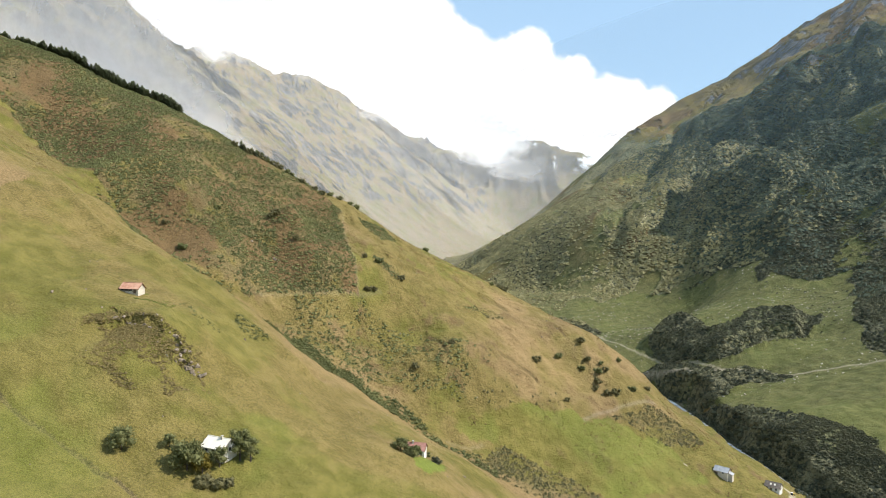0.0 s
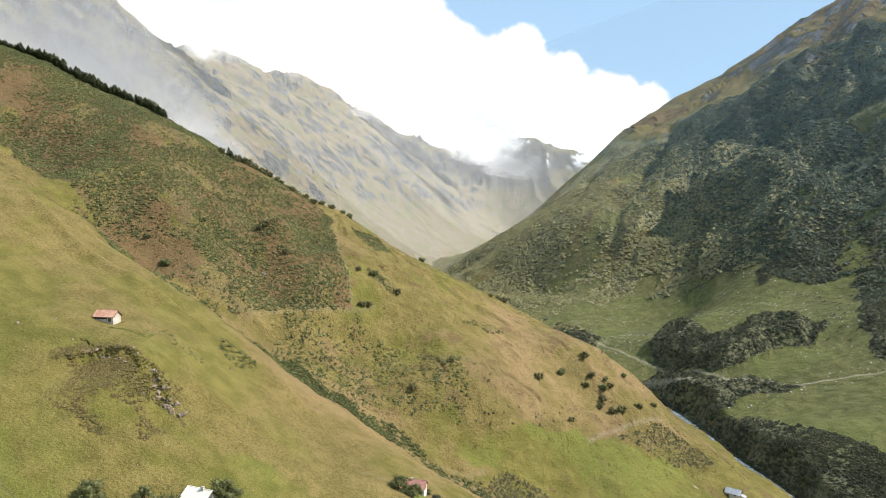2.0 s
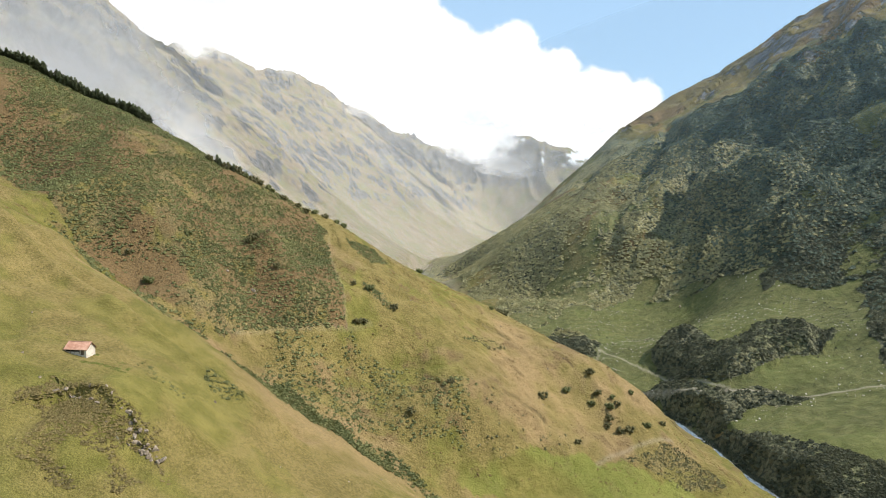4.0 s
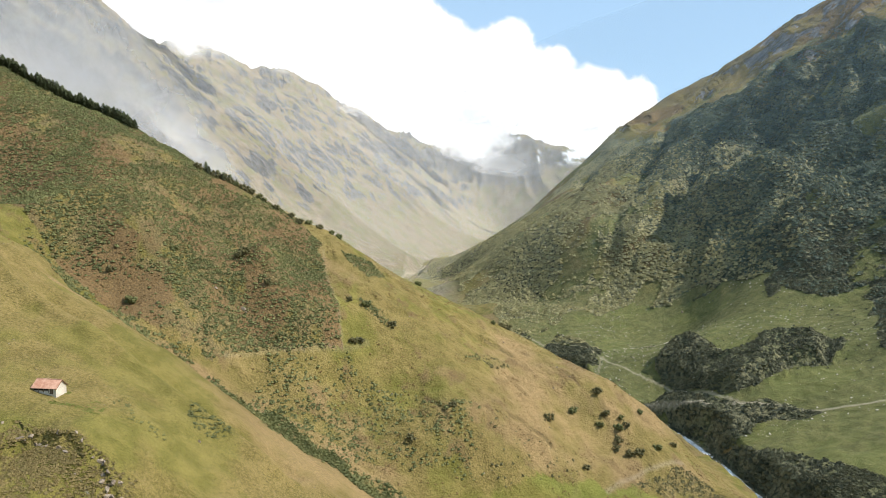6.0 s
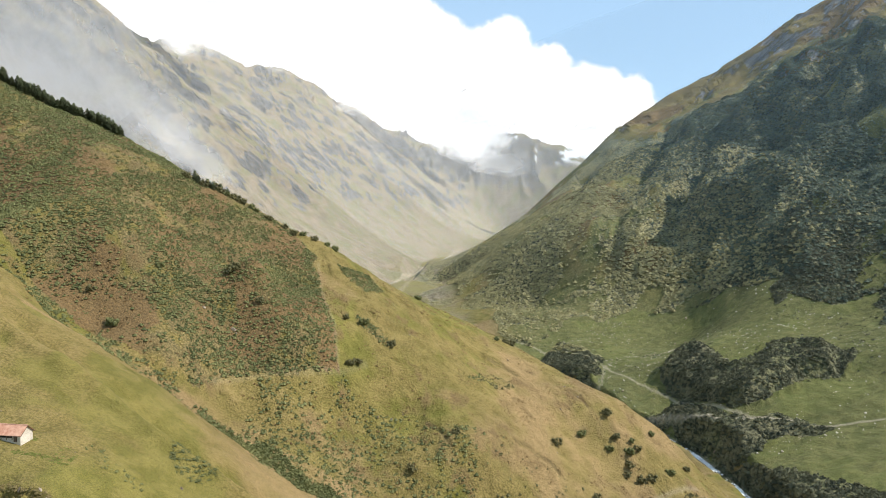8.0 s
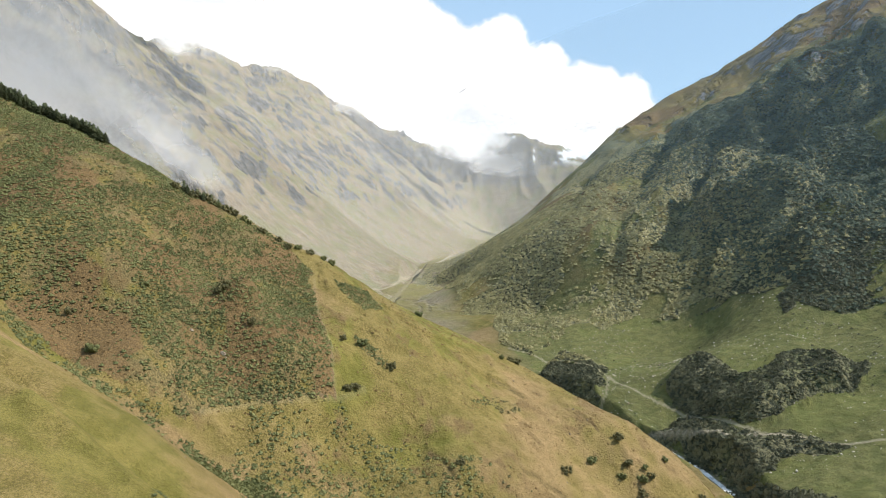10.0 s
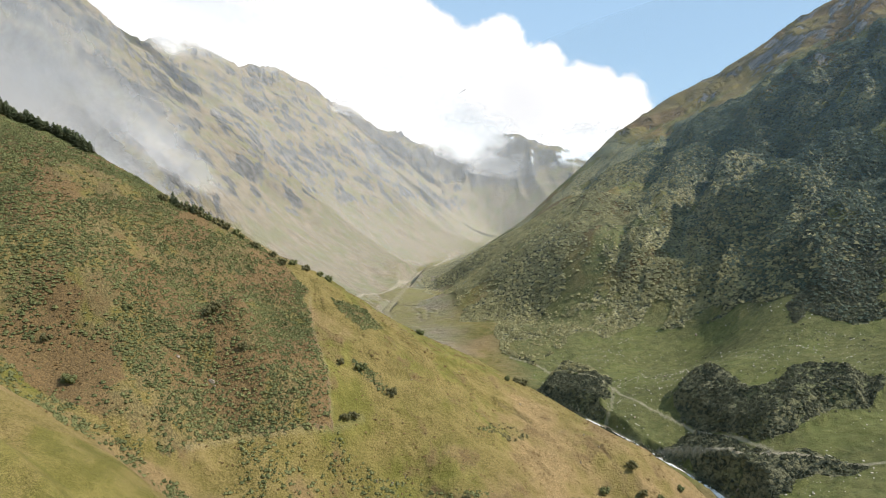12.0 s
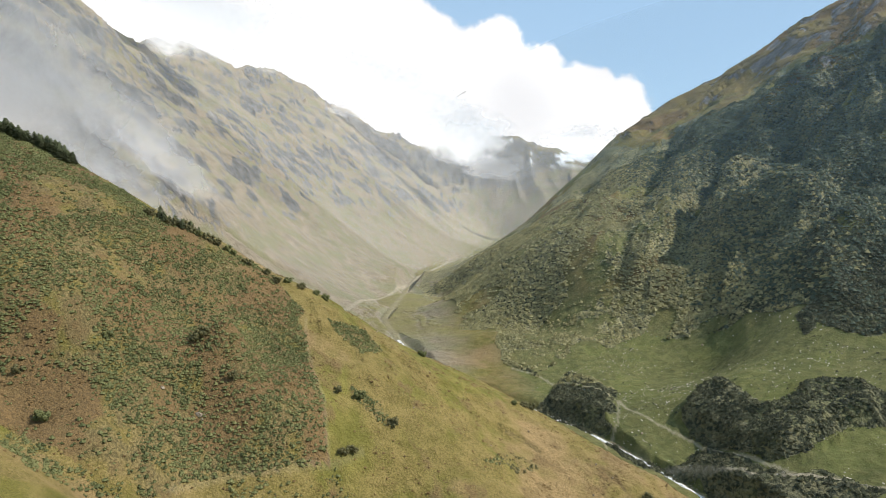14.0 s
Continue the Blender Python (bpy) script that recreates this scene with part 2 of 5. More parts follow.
def spur_relief(x, y):
    """The spurs' rise and, on their steep northern side, the gully that goes with each."""
    total = np.zeros(x.shape)
    for line, tall in EAST_SPURS:
        corners = np.array(line, float)
        low, high = corners.min(0) - 260, corners.max(0) + 260
        who = np.nonzero((x > low[0]) & (x < high[0]) & (y > low[1]) & (y < high[1]))[0]
        if not len(who):
            continue
        px, py = x[who] + 22 * fbm(x[who], y[who], 130, 3, 101), y[who] + 22 * fbm(x[who], y[who], 110, 3, 104)
        best, side, run = np.full(px.shape, 1e9), np.zeros(px.shape), np.zeros(px.shape)
        for k, (p, q) in enumerate(zip(corners[:-1], corners[1:])):
            d = q - p
            t = np.clip(((px - p[0]) * d[0] + (py - p[1]) * d[1]) / (d @ d), 0, 1)
            ox, oy = px - p[0] - t * d[0], py - p[1] - t * d[1]
            off = np.hypot(ox, oy)
            closer = off < best
            best = np.where(closer, off, best)
            side, run = np.where(closer, np.sign(d[1] * ox - d[0] * oy), side), np.where(closer, (k + t) / (len(line) - 1), run)
        north = side > 0
        rise = np.where(north, np.exp(-(best / 34) ** 2) - 0.85 * np.exp(-((best - 68) / 34) ** 2), np.exp(-(best / 105) ** 2))
        total[who] += 1.4 * tall * rise * ramp(run, 0.0, 0.25) * (1 - 0.75 * ramp(run, 0.8, 1.0)) * (0.75 + 0.35 * fbm(px, py, 90, 3, 107))
    return total


def bare(x, y):
    out = np.empty(x.shape)
    for k in range(0, len(x), 20000):
        xs, ys = x[k:k + 20000] / 1000, y[k:k + 20000] / 1000
        d2 = (xs[:, None] - KNOTS[None, :, 0]) ** 2 + (ys[:, None] - KNOTS[None, :, 1]) ** 2
        out[k:k + 20000] = (d2 * np.log(d2 + 1e-12)) @ WEIGHTS[:-3] + WEIGHTS[-3] + WEIGHTS[-2] * xs + WEIGHTS[-1] * ys
    return out


def zones(x, y):
    """Shares of the far western wall, of the eastern mountain and of the valley's head."""
    west = ramp(-x - 0.12 * (y - 1200), 60, 260) * ramp(y + 0.9 * (-x - 250).clip(0, 600), 1150, 1500) * ramp(y, 700, 850)
    west = np.maximum(west, ramp(y, 2200, 2900) * ramp(150 - x + 0.12 * (y - 2300), 0, 200))
    head = ramp(y, 3900, 4300)
    east = ramp(x - 90 - 0.1 * (1600 - y).clip(0, 900) + 0.22 * (1400 - y).clip(0, 900) * -1, 40, 190) * ramp(y, 650, 1150) * (1 - head)
    return west, east, head


def height(x, y):
    """The land's height at places on the plan (arrays)."""
    x, y = np.asarray(x, float).ravel(), np.asarray(y, float).ravel()
    z = bare(x, y)
    away, bed = to_line(x, y, RIVER)
    west, east, head = zones(x, y)
    # ribs and gullies down the fall of the great slopes
    wx = x + 40 * fbm(x, y, 300, 2, 5)
    wy = y + 60 * fbm(x, y, 260, 3, 9)
    fold = ribs(wy - 0.35 * wx, wx * 0.22, 210, 4, 21) - 0.35
    z = z + west * fold * (20 + 46 * ramp(z, 60, 420))
    z = z + west * 21 * (ribs(wy - 0.5 * wx, wx * 0.2, 75, 3, 27) - 0.3) * ramp(z, 40, 200)
    z = z + west * 9 * (ribs(wy - 0.6 * wx, wx * 0.25, 34, 3, 29) - 0.3) * ramp(z, 60, 200)
    # broken cliff bands across the upper wall
    tier = z + 0.1 * y + 26 * fbm(x, y, 160, 3, 33)
    z = z + west * 15 * ramp(fbm(x, y, 190, 3, 35), -0.25, 0.3) * (ramp(tier % 120, 0, 26) - (tier % 120) / 120) * ramp(z, 170, 300)
    z = z + head * 60 * (ribs(wx, wy, 420, 5, 31) - 0.3) * ramp(z, 120, 350)
    # the eastern mountain: gullies down its fall, thickly wooded hummocks, a rocky crest
    across, down = 0.6 * wx - 0.8 * wy, 0.8 * wx + 0.6 * wy
    rim = 0.12 + 0.88 * ramp(to_line(x, y, RIGHT_SKYLINE)[0], 20, 200)
    z = z + east * rim * (spur_relief(x, y) + (ribs(across, down * 0.3, 190, 3, 43) - 0.45) * (8 + 20 * ramp(z, 70, 260))
                          + 11 * (ribs(across, down * 0.35, 62, 3, 47) - 0.3) * ramp(z, 60, 160) + 7 * fbm(x * 1.6, y, 90, 4, 44) * ramp(z, 100, 240))
    crest = east * (1 - rim) * ramp(z, 250, 420)
    z = z + crest * (9 * (ribs(x + 0.4 * y, y * 0.5, 48, 3, 49) - 0.2) + 16 * ramp(fbm(x, y, 120, 2, 51), -0.1, 0.2) * (ribs(x, y, 75, 4, 50) - 0.1))
    # hummocks and ledges of the pastures
    near = 1 - np.maximum(west, east)
    z = z + near * (1.6 * fbm(x, y, 46, 3, 3) + 0.55 * fbm(x, y, 9, 3, 13))
    z = z + near * 0.1 * np.sin(z * 1.9 + 2.5 * fbm(x, y, 40, 2, 8)) * ramp(fbm(x, y, 70, 2, 15), -0.2, 0.5)
    # small turf ledges broken out of the spur
    spur = (y > 425) & (y < 600) & (x > -110) & (x < 220)
    z = z + spur * 1.3 * ramp(fbm(x * 0.6 + 0.3 * y, y, 17, 3, 17), 0.32, 0.46) * ramp(fbm(x, y, 60, 2, 18), -0.3, 0.3)
    for line in TURF_SCARS:
        near_it = np.nonzero((np.abs(x - line[0][0]) < 70) & (np.abs(y - line[0][1]) < 70))[0]
        if len(near_it):
            lip = to_line(x[near_it], y[near_it] - 2.2, [(*p, 0) for p in line])[0]
            foot = to_line(x[near_it] - 0.8, y[near_it] + 1.0, [(*p, 0) for p in line])[0]
            z[near_it] += 0.9 * np.exp(-(lip / 2.0) ** 2) - 1.2 * np.exp(-(foot / 1.1) ** 2)
    for plot, rise in ((MOUND_LEFT, 11), (MOUND_RIGHT, 13), (BANK_UPPER, 5), (BANK_LOWER, 6)):
        inside = np.nonzero(within(x, y, plot, 10))[0]
        if len(inside):
            rim = to_line(x[inside], y[inside], [(*p, 0) for p in plot + plot[:1]])[0]
            z[inside] += rise * ramp(rim, 0, 17) + 2.0 * ramp(rim, 0, 10) * fbm(x[inside], y[inside], 18, 3, 63)
    near_y = np.nonzero((y > 300) & (y < 420) & (x < -40) & (x > -260))[0]
    if len(near_y):
        ridge = to_line(x[near_y], y[near_y], [(*p, 0) for p in NEAR_FOLD])[0]
        groove = to_line(x[near_y], y[near_y], [(p[0] + 4, p[1] + 11, 0) for p in NEAR_FOLD])[0]
        z[near_y] += 3.4 * np.exp(-(ridge / 4.5) ** 2) - 3.6 * np.exp(-(groove / 5) ** 2)
    ditch = to_line(x, y, [(*p, 0) for p in NEAR_DITCH])[0]
    z = z - 1.3 * np.exp(-(ditch / 1.3) ** 2)
    # a rocky scarp below the hut
    lip = np.interp(x, [p[0] for p in SCARP], [p[1] for p in SCARP]) + 0.9 * fbm(x, y, 5, 2, 19)
    below = lip - y
    z = z - 3.0 * ramp(below, -0.6, 1.4) * (1 - ramp(below, 7, 26)) * ramp(x, -141, -132) * (1 - ramp(x, -101, -93))
    # the stream's bed and its gorge
    gorge = ramp(y, 330, 480) * (1 - ramp(y, 900, 1150))
    rise = 0.45 + np.where(x > 175, 1.25, 0.45) * gorge
    side = (away - 5 - 3 * gorge - 2.5 * gorge * fbm(x, y, 25, 3, 61)).clip(0, None)
    cut = bed + rise * side + 0.03 * side ** 2 + 3000 * ramp(y, 3000, 3900)
    soft = 3.0
    share = np.clip(0.5 + 0.5 * (z - cut) / soft, 0, 1)
    z = z + (cut - z) * share - soft * share * (1 - share)
    z = np.where(y < 3000, np.maximum(z, bed - 1.0), z)
    return z

# ---- materials ----


def material(name, colour=None, rough=0.9):
    made = bpy.data.materials.new(name)
    made.use_nodes = True
    tree = made.node_tree
    skin = tree.nodes["Principled BSDF"]
    skin.inputs["Roughness"].default_value = rough
    skin.inputs["Specular IOR Level"].default_value = 0.2
    if colour:
        skin.inputs["Base Color"].default_value = (*colour, 1)
    where = tree.nodes.new("ShaderNodeTexCoord").outputs["Object"]
    return made, tree, skin, where


def bump(tree, skin, value, strength, distance):
    made = tree.nodes.new("ShaderNodeBump")
    made.inputs["Strength"].default_value, made.inputs["Distance"].default_value = strength, distance
    tree.links.new(value, made.inputs["Height"])
    tree.links.new(made.outputs[0], skin.inputs["Normal"])
    return made


def thicket(tree, where):
    """Domes of leaf about four metres across, and each one's tone."""
    warp = tree.nodes.new("ShaderNodeTexNoise")
    warp.inputs["Scale"].default_value, warp.inputs["Detail"].default_value = 0.35, 3
    tree.links.new(where, warp.inputs["Vector"])
    moved = tree.nodes.new("ShaderNodeVectorMath")
    moved.operation = "MULTIPLY_ADD"
    tree.links.new(warp.outputs["Color"], moved.inputs[0])
    moved.inputs[1].default_value = (3, 3, 3)
    tree.links.new(where, moved.inputs[2])
    cell = tree.nodes.new("ShaderNodeTexVoronoi")
    cell.inputs["Scale"].default_value = 0.24
    tree.links.new(moved.outputs[0], cell.inputs["Vector"])
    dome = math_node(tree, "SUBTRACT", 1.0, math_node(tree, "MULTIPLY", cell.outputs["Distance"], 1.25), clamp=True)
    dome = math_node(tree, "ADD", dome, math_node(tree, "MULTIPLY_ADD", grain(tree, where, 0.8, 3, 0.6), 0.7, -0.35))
    pick = tree.nodes.new("ShaderNodeSeparateColor")
    tree.links.new(cell.outputs["Color"], pick.inputs[0])
    drift = smooth(tree, grain(tree, where, 0.02, 4, 0.6), 0.35, 0.65)
    tone = blend(tree, pick.outputs[0], (0.058, 0.08, 0.058), (0.138, 0.165, 0.11))
    return dome, blend(tree, math_node(tree, "MULTIPLY", drift, 0.8), tone, (0.24, 0.215, 0.105))


def land_material():
    made, tree, skin, where = material("land")
    cover = tree.nodes.new("ShaderNodeVertexColor")
    cover.layer_name = "cover"
    parts = tree.nodes.new("ShaderNodeSeparateColor")
    tree.links.new(cover.outputs[0], parts.inputs[0])
    heath, dry, rock = parts.outputs
    wear = tree.nodes.new("ShaderNodeVertexColor")
    wear.layer_name = "wear"
    parts = tree.nodes.new("ShaderNodeSeparateColor")
    tree.links.new(wear.outputs[0], parts.inputs[0])
    path, rust, lush = parts.outputs
    fine, mid, wide = grain(tree, where, 0.9, 5, 0.65), grain(tree, where, 0.11, 5, 0.6), grain(tree, where, 0.017, 4, 0.55)
    grass = blend(tree, smooth(tree, mid, 0.35, 0.65), (0.14, 0.113, 0.03), (0.198, 0.154, 0.05))
    grass = blend(tree, math_node(tree, "MULTIPLY", smooth(tree, fine, 0.45, 0.66), 0.65), grass, (0.24, 0.178, 0.076))
    grass = blend(tree, math_node(tree, "MULTIPLY", smooth(tree, fine, 0.5, 0.34), 0.7), grass, (0.1, 0.08, 0.026))
    grass = blend(tree, lush, grass, blend(tree, smooth(tree, mid, 0.35, 0.65), (0.116, 0.11, 0.022), (0.174, 0.152, 0.039)))
    straw = blend(tree, smooth(tree, fine, 0.35, 0.7), (0.28, 0.195, 0.088), (0.16, 0.116, 0.05))
    dryness = smooth(tree, math_node(tree, "ADD", dry, math_node(tree, "MULTIPLY_ADD", mid, 0.7, -0.35)), 0.25, 0.8)
    grass = blend(tree, dryness, grass, straw)
    brush = blend(tree, smooth(tree, fine, 0.38, 0.64), (0.085, 0.07, 0.029), (0.195, 0.152, 0.064))
    grass = blend(tree, smooth(tree, math_node(tree, "ADD", heath, math_node(tree, "MULTIPLY_ADD", mid, 0.8, -0.4)), 0.3, 0.7), grass, brush)
    bracken = blend(tree, smooth(tree, fine, 0.35, 0.7), (0.175, 0.114, 0.048), (0.105, 0.072, 0.033))
    grass = blend(tree, smooth(tree, math_node(tree, "ADD", rust, math_node(tree, "MULTIPLY_ADD", mid, 0.9, -0.45)), 0.3, 0.75), grass, bracken)
    meadow = tree.nodes.new("ShaderNodeVertexColor")
    meadow.layer_name = "meadow"
    parts3 = tree.nodes.new("ShaderNodeSeparateColor")
    tree.links.new(meadow.outputs[0], parts3.inputs[0])
    grazed = blend(tree, smooth(tree, mid, 0.38, 0.62), (0.078, 0.092, 0.03), (0.126, 0.13, 0.048))
    grazed = blend(tree, math_node(tree, "MULTIPLY", smooth(tree, fine, 0.5, 0.36), 0.7), grazed, (0.055, 0.056, 0.028))
    grass = blend(tree, math_node(tree, "MULTIPLY", parts3.outputs[0], 0.85), grass, grazed)
    layer = tree.nodes.new("ShaderNodeVertexColor")
    layer.layer_name = "snow"
    parts = tree.nodes.new("ShaderNodeSeparateColor")
    tree.links.new(layer.outputs[0], parts.inputs[0])
    snow, far = parts.outputs[0], parts.outputs[1]
    # pale bleached turf and scree of the far wall, its haze painted in as extra paleness
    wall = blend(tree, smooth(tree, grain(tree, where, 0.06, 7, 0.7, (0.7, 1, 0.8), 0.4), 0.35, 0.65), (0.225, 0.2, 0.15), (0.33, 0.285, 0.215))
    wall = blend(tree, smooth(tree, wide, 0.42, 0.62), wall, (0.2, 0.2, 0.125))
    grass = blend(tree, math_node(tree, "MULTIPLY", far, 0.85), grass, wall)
    crag = grain(tree, where, 0.075, 8, 0.72, (0.45, 1, 0.5), 0.6)
    stone = blend(tree, smooth(tree, crag, 0.35, 0.65), (0.095, 0.102, 0.1), (0.23, 0.222, 0.205))
    grass = blend(tree, smooth(tree, math_node(tree, "ADD", rock, math_node(tree, "MULTIPLY_ADD", crag, 1.5, -0.75)), 0.42, 0.58), grass, stone)
    # alder thickets seen from afar: crowns side by side, each its own tone
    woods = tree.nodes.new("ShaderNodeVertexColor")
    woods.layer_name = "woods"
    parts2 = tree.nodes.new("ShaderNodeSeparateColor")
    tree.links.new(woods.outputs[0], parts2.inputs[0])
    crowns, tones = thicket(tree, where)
    # olive growth of the flank, with sun and haze painted in as paleness
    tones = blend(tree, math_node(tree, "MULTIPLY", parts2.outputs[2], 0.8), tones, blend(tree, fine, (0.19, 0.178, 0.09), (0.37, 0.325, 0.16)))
    # scrub nearer than the far woods darkened, shade put into its tone
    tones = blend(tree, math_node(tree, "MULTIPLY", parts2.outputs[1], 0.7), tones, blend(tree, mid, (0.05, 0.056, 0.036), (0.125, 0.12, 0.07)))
    # dark gaps: the shade between crowns is painted into the colour
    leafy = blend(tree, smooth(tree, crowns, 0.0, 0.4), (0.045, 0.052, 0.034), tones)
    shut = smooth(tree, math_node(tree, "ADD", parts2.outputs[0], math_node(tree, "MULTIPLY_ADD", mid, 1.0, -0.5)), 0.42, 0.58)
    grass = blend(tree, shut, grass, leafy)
    grass = blend(tree, snow, grass, (0.75, 0.78, 0.8))
    grass = blend(tree, parts.outputs[2], grass, blend(tree, fine, (0.13, 0.165, 0.025), (0.17, 0.195, 0.04)))
    grass = blend(tree, path, grass, blend(tree, fine, (0.27, 0.235, 0.165), (0.4, 0.355, 0.265)))
    grit = grain(tree, where, 2.6, 3, 0.6)
    tone = math_node(tree, "MULTIPLY", math_node(tree, "MULTIPLY_ADD", wide, 0.6, 0.7), smooth(tree, grit, 0.3, 0.7, 0.7, 1.3))
    tree.links.new(blend(tree, 1.0, grass, tone, "MULTIPLY"), skin.inputs["Base Color"])
    relief = math_node(tree, "ADD", math_node(tree, "MULTIPLY", fine, 0.8), math_node(tree, "MULTIPLY", mid, 2.2))
    relief = math_node(tree, "MULTIPLY_ADD", math_node(tree, "MULTIPLY", crowns, shut), 1.5, relief)
    relief = math_node(tree, "MULTIPLY_ADD", math_node(tree, "MULTIPLY", crag, math_node(tree, "MAXIMUM", rock, math_node(tree, "MULTIPLY", far, 0.45))), 15.0, relief)
    bump(tree, skin, relief, 1.0, 1.1)
    return made


LAND = land_material()


def leaf_material(name, dark, light, spread=1.0):
    """Foliage whose tufts differ one from the next."""
    made, tree, skin, where = material(name, rough=0.75)
    island = tree.nodes.new("ShaderNodeNewGeometry").outputs["Random Per Island"]
    drift = grain(tree, where, 0.045, 3, 0.5)
    pick = math_node(tree, "MULTIPLY_ADD", smooth(tree, drift, 0.3, 0.7), 0.45, math_node(tree, "MULTIPLY", island, 0.55 * spread))
    tone = blend(tree, pick, dark, light)
    tree.links.new(tone, skin.inputs["Base Color"])
    # sunlight passes through the leaves
    thru, both = tree.nodes.new("ShaderNodeBsdfTranslucent"), tree.nodes.new("ShaderNodeMixShader")
    tree.links.new(tone, thru.inputs[0])
    both.inputs[0].default_value = 0.35
    tree.links.new(skin.outputs[0], both.inputs[1])
    tree.links.new(thru.outputs[0], both.inputs[2])
    tree.links.new(both.outputs[0], tree.nodes["Material Output"].inputs[0])
    return made


def plain_material(name, a, b, scale, rough=0.85, relief=0.3, metal=0.0, stretch=(1, 1, 1), depth=0.03):
    """Two tones of one stuff, mottled at two sizes, with some relief."""
    made, tree, skin, where = material(name, rough=rough)
    small, large = grain(tree, where, scale, 5, 0.6, stretch), grain(tree, where, scale * 0.13, 3, 0.5)
    mixed = math_node(tree, "ADD", math_node(tree, "MULTIPLY", small, 0.6), math_node(tree, "MULTIPLY", large, 0.4))
    tree.links.new(blend(tree, smooth(tree, mixed, 0.36, 0.64), a, b), skin.inputs["Base Color"])
    skin.inputs["Metallic"].default_value = metal
    bump(tree, skin, small, relief, depth)
    return made


BRUSH = leaf_material("alder_brush", (0.085, 0.102, 0.04), (0.245, 0.248, 0.1))
# dark scrub, its tone lowered further for the gorge's black shade
DARK_BRUSH = leaf_material("darkened_alder", (0.03, 0.038, 0.026), (0.16, 0.162, 0.092))
# alder turned bluish for haze and darker for the mountain's shaded side
FAR_BRUSH = leaf_material("haze_toned_alder", (0.062, 0.088, 0.064), (0.18, 0.205, 0.135))
# olive scrub, its tone raised to paint sun and haze on the flank
OLIVE_FAR = leaf_material("olive_alder", (0.19, 0.184, 0.092), (0.44, 0.4, 0.2))
HEATH = leaf_material("brown_heath", (0.13, 0.11, 0.045), (0.27, 0.21, 0.085))
RUSSET = leaf_material("russet_heath", (0.11, 0.074, 0.032), (0.235, 0.158, 0.066))
BUSH = leaf_material("olive_bush", (0.085, 0.084, 0.038), (0.225, 0.205, 0.095))
NEEDLES = leaf_material("spruce_needles", (0.085, 0.108, 0.055), (0.19, 0.21, 0.1))
LEAVES = leaf_material("leaves", (0.075, 0.092, 0.034), (0.24, 0.24, 0.1))
HERB = leaf_material("green_herbs", (0.13, 0.15, 0.035), (0.24, 0.25, 0.07))
AUTUMN = leaf_material("yellowing_leaves", (0.1, 0.085, 0.015), (0.22, 0.17, 0.03))
STRAW = leaf_material("straw_tufts", (0.1, 0.085, 0.025), (0.24, 0.18, 0.07))
BARK = plain_material("bark", (0.05, 0.04, 0.03), (0.12, 0.1, 0.08), 6, 0.95, 0.6)
STONE = plain_material("grey_stone", (0.14, 0.112, 0.08), (0.33, 0.275, 0.205), 1.6, 0.9, 0.7, depth=0.12)
WALL_STONE = plain_material("rubble_wall", (0.42, 0.38, 0.31), (0.62, 0.57, 0.48), 2.6, 0.92, 0.8, depth=0.06)
PLASTER = plain_material("white_render", (0.62, 0.6, 0.55), (0.78, 0.76, 0.71), 1.2, 0.9, 0.2)
TIMBER = plain_material("weathered_boards", (0.07, 0.05, 0.035), (0.16, 0.12, 0.085), 1.5, 0.85, 0.5, stretch=(1, 1, 0.12))
BROWN_TRIM = plain_material("brown_trim", (0.1, 0.055, 0.03), (0.16, 0.09, 0.05), 4, 0.7, 0.2)
RED_ROOF = plain_material("faded_red_roof", (0.4, 0.2, 0.13), (0.56, 0.35, 0.25), 1.0, 0.75, 0.3)
BRICK_ROOF = plain_material("dull_red_roof", (0.29, 0.14, 0.11), (0.4, 0.21, 0.17), 1.0, 0.8, 0.3)
PALE_ROOF = plain_material("pale_sheet_roof", (0.7, 0.66, 0.56), (0.8, 0.76, 0.66), 0.7, 0.8, 0.1)
GREY_ROOF = plain_material("grey_sheet_roof", (0.3, 0.32, 0.35), (0.46, 0.48, 0.5), 0.8, 0.45, 0.1)
BROWN_ROOF = plain_material("brown_slate_roof", (0.1, 0.085, 0.07), (0.19, 0.165, 0.14), 1.5, 0.75, 0.3)
# near-black colour that paints the shade inside the hayloft
DARK_GAP = plain_material("painted_inside_shade", (0.015, 0.013, 0.012), (0.03, 0.027, 0.024), 2, 0.9, 0.1)
GLASS = plain_material("window_glass", (0.03, 0.035, 0.04), (0.05, 0.06, 0.07), 0.5, 0.08, 0.0)
YELLOW = plain_material("yellow_paint", (0.55, 0.38, 0.05), (0.65, 0.46, 0.08), 2, 0.45, 0.05)
WHITE_PAINT = plain_material("white_paint", (0.68, 0.67, 0.64), (0.78, 0.77, 0.74), 2, 0.4, 0.05)
RUBBER = plain_material("rubber", (0.02, 0.02, 0.02), (0.04, 0.04, 0.04), 5, 0.8, 0.2)


def water_material():
    made, tree, skin, where = material("stream_water", rough=0.15)
    foam = smooth(tree, grain(tree, where, 0.5, 6, 0.75, (1, 0.5, 1), 0.8), 0.42, 0.52)
    tree.links.new(blend(tree, foam, (0.11, 0.12, 0.11), (0.72, 0.73, 0.72)), skin.inputs["Base Color"])
    tree.links.new(math_node(tree, "MULTIPLY_ADD", foam, 0.6, 0.3), skin.inputs["Roughness"])
    bump(tree, skin, grain(tree, where, 0.9, 4, 0.6), 0.5, 0.2)
    return made


WATER = water_material()


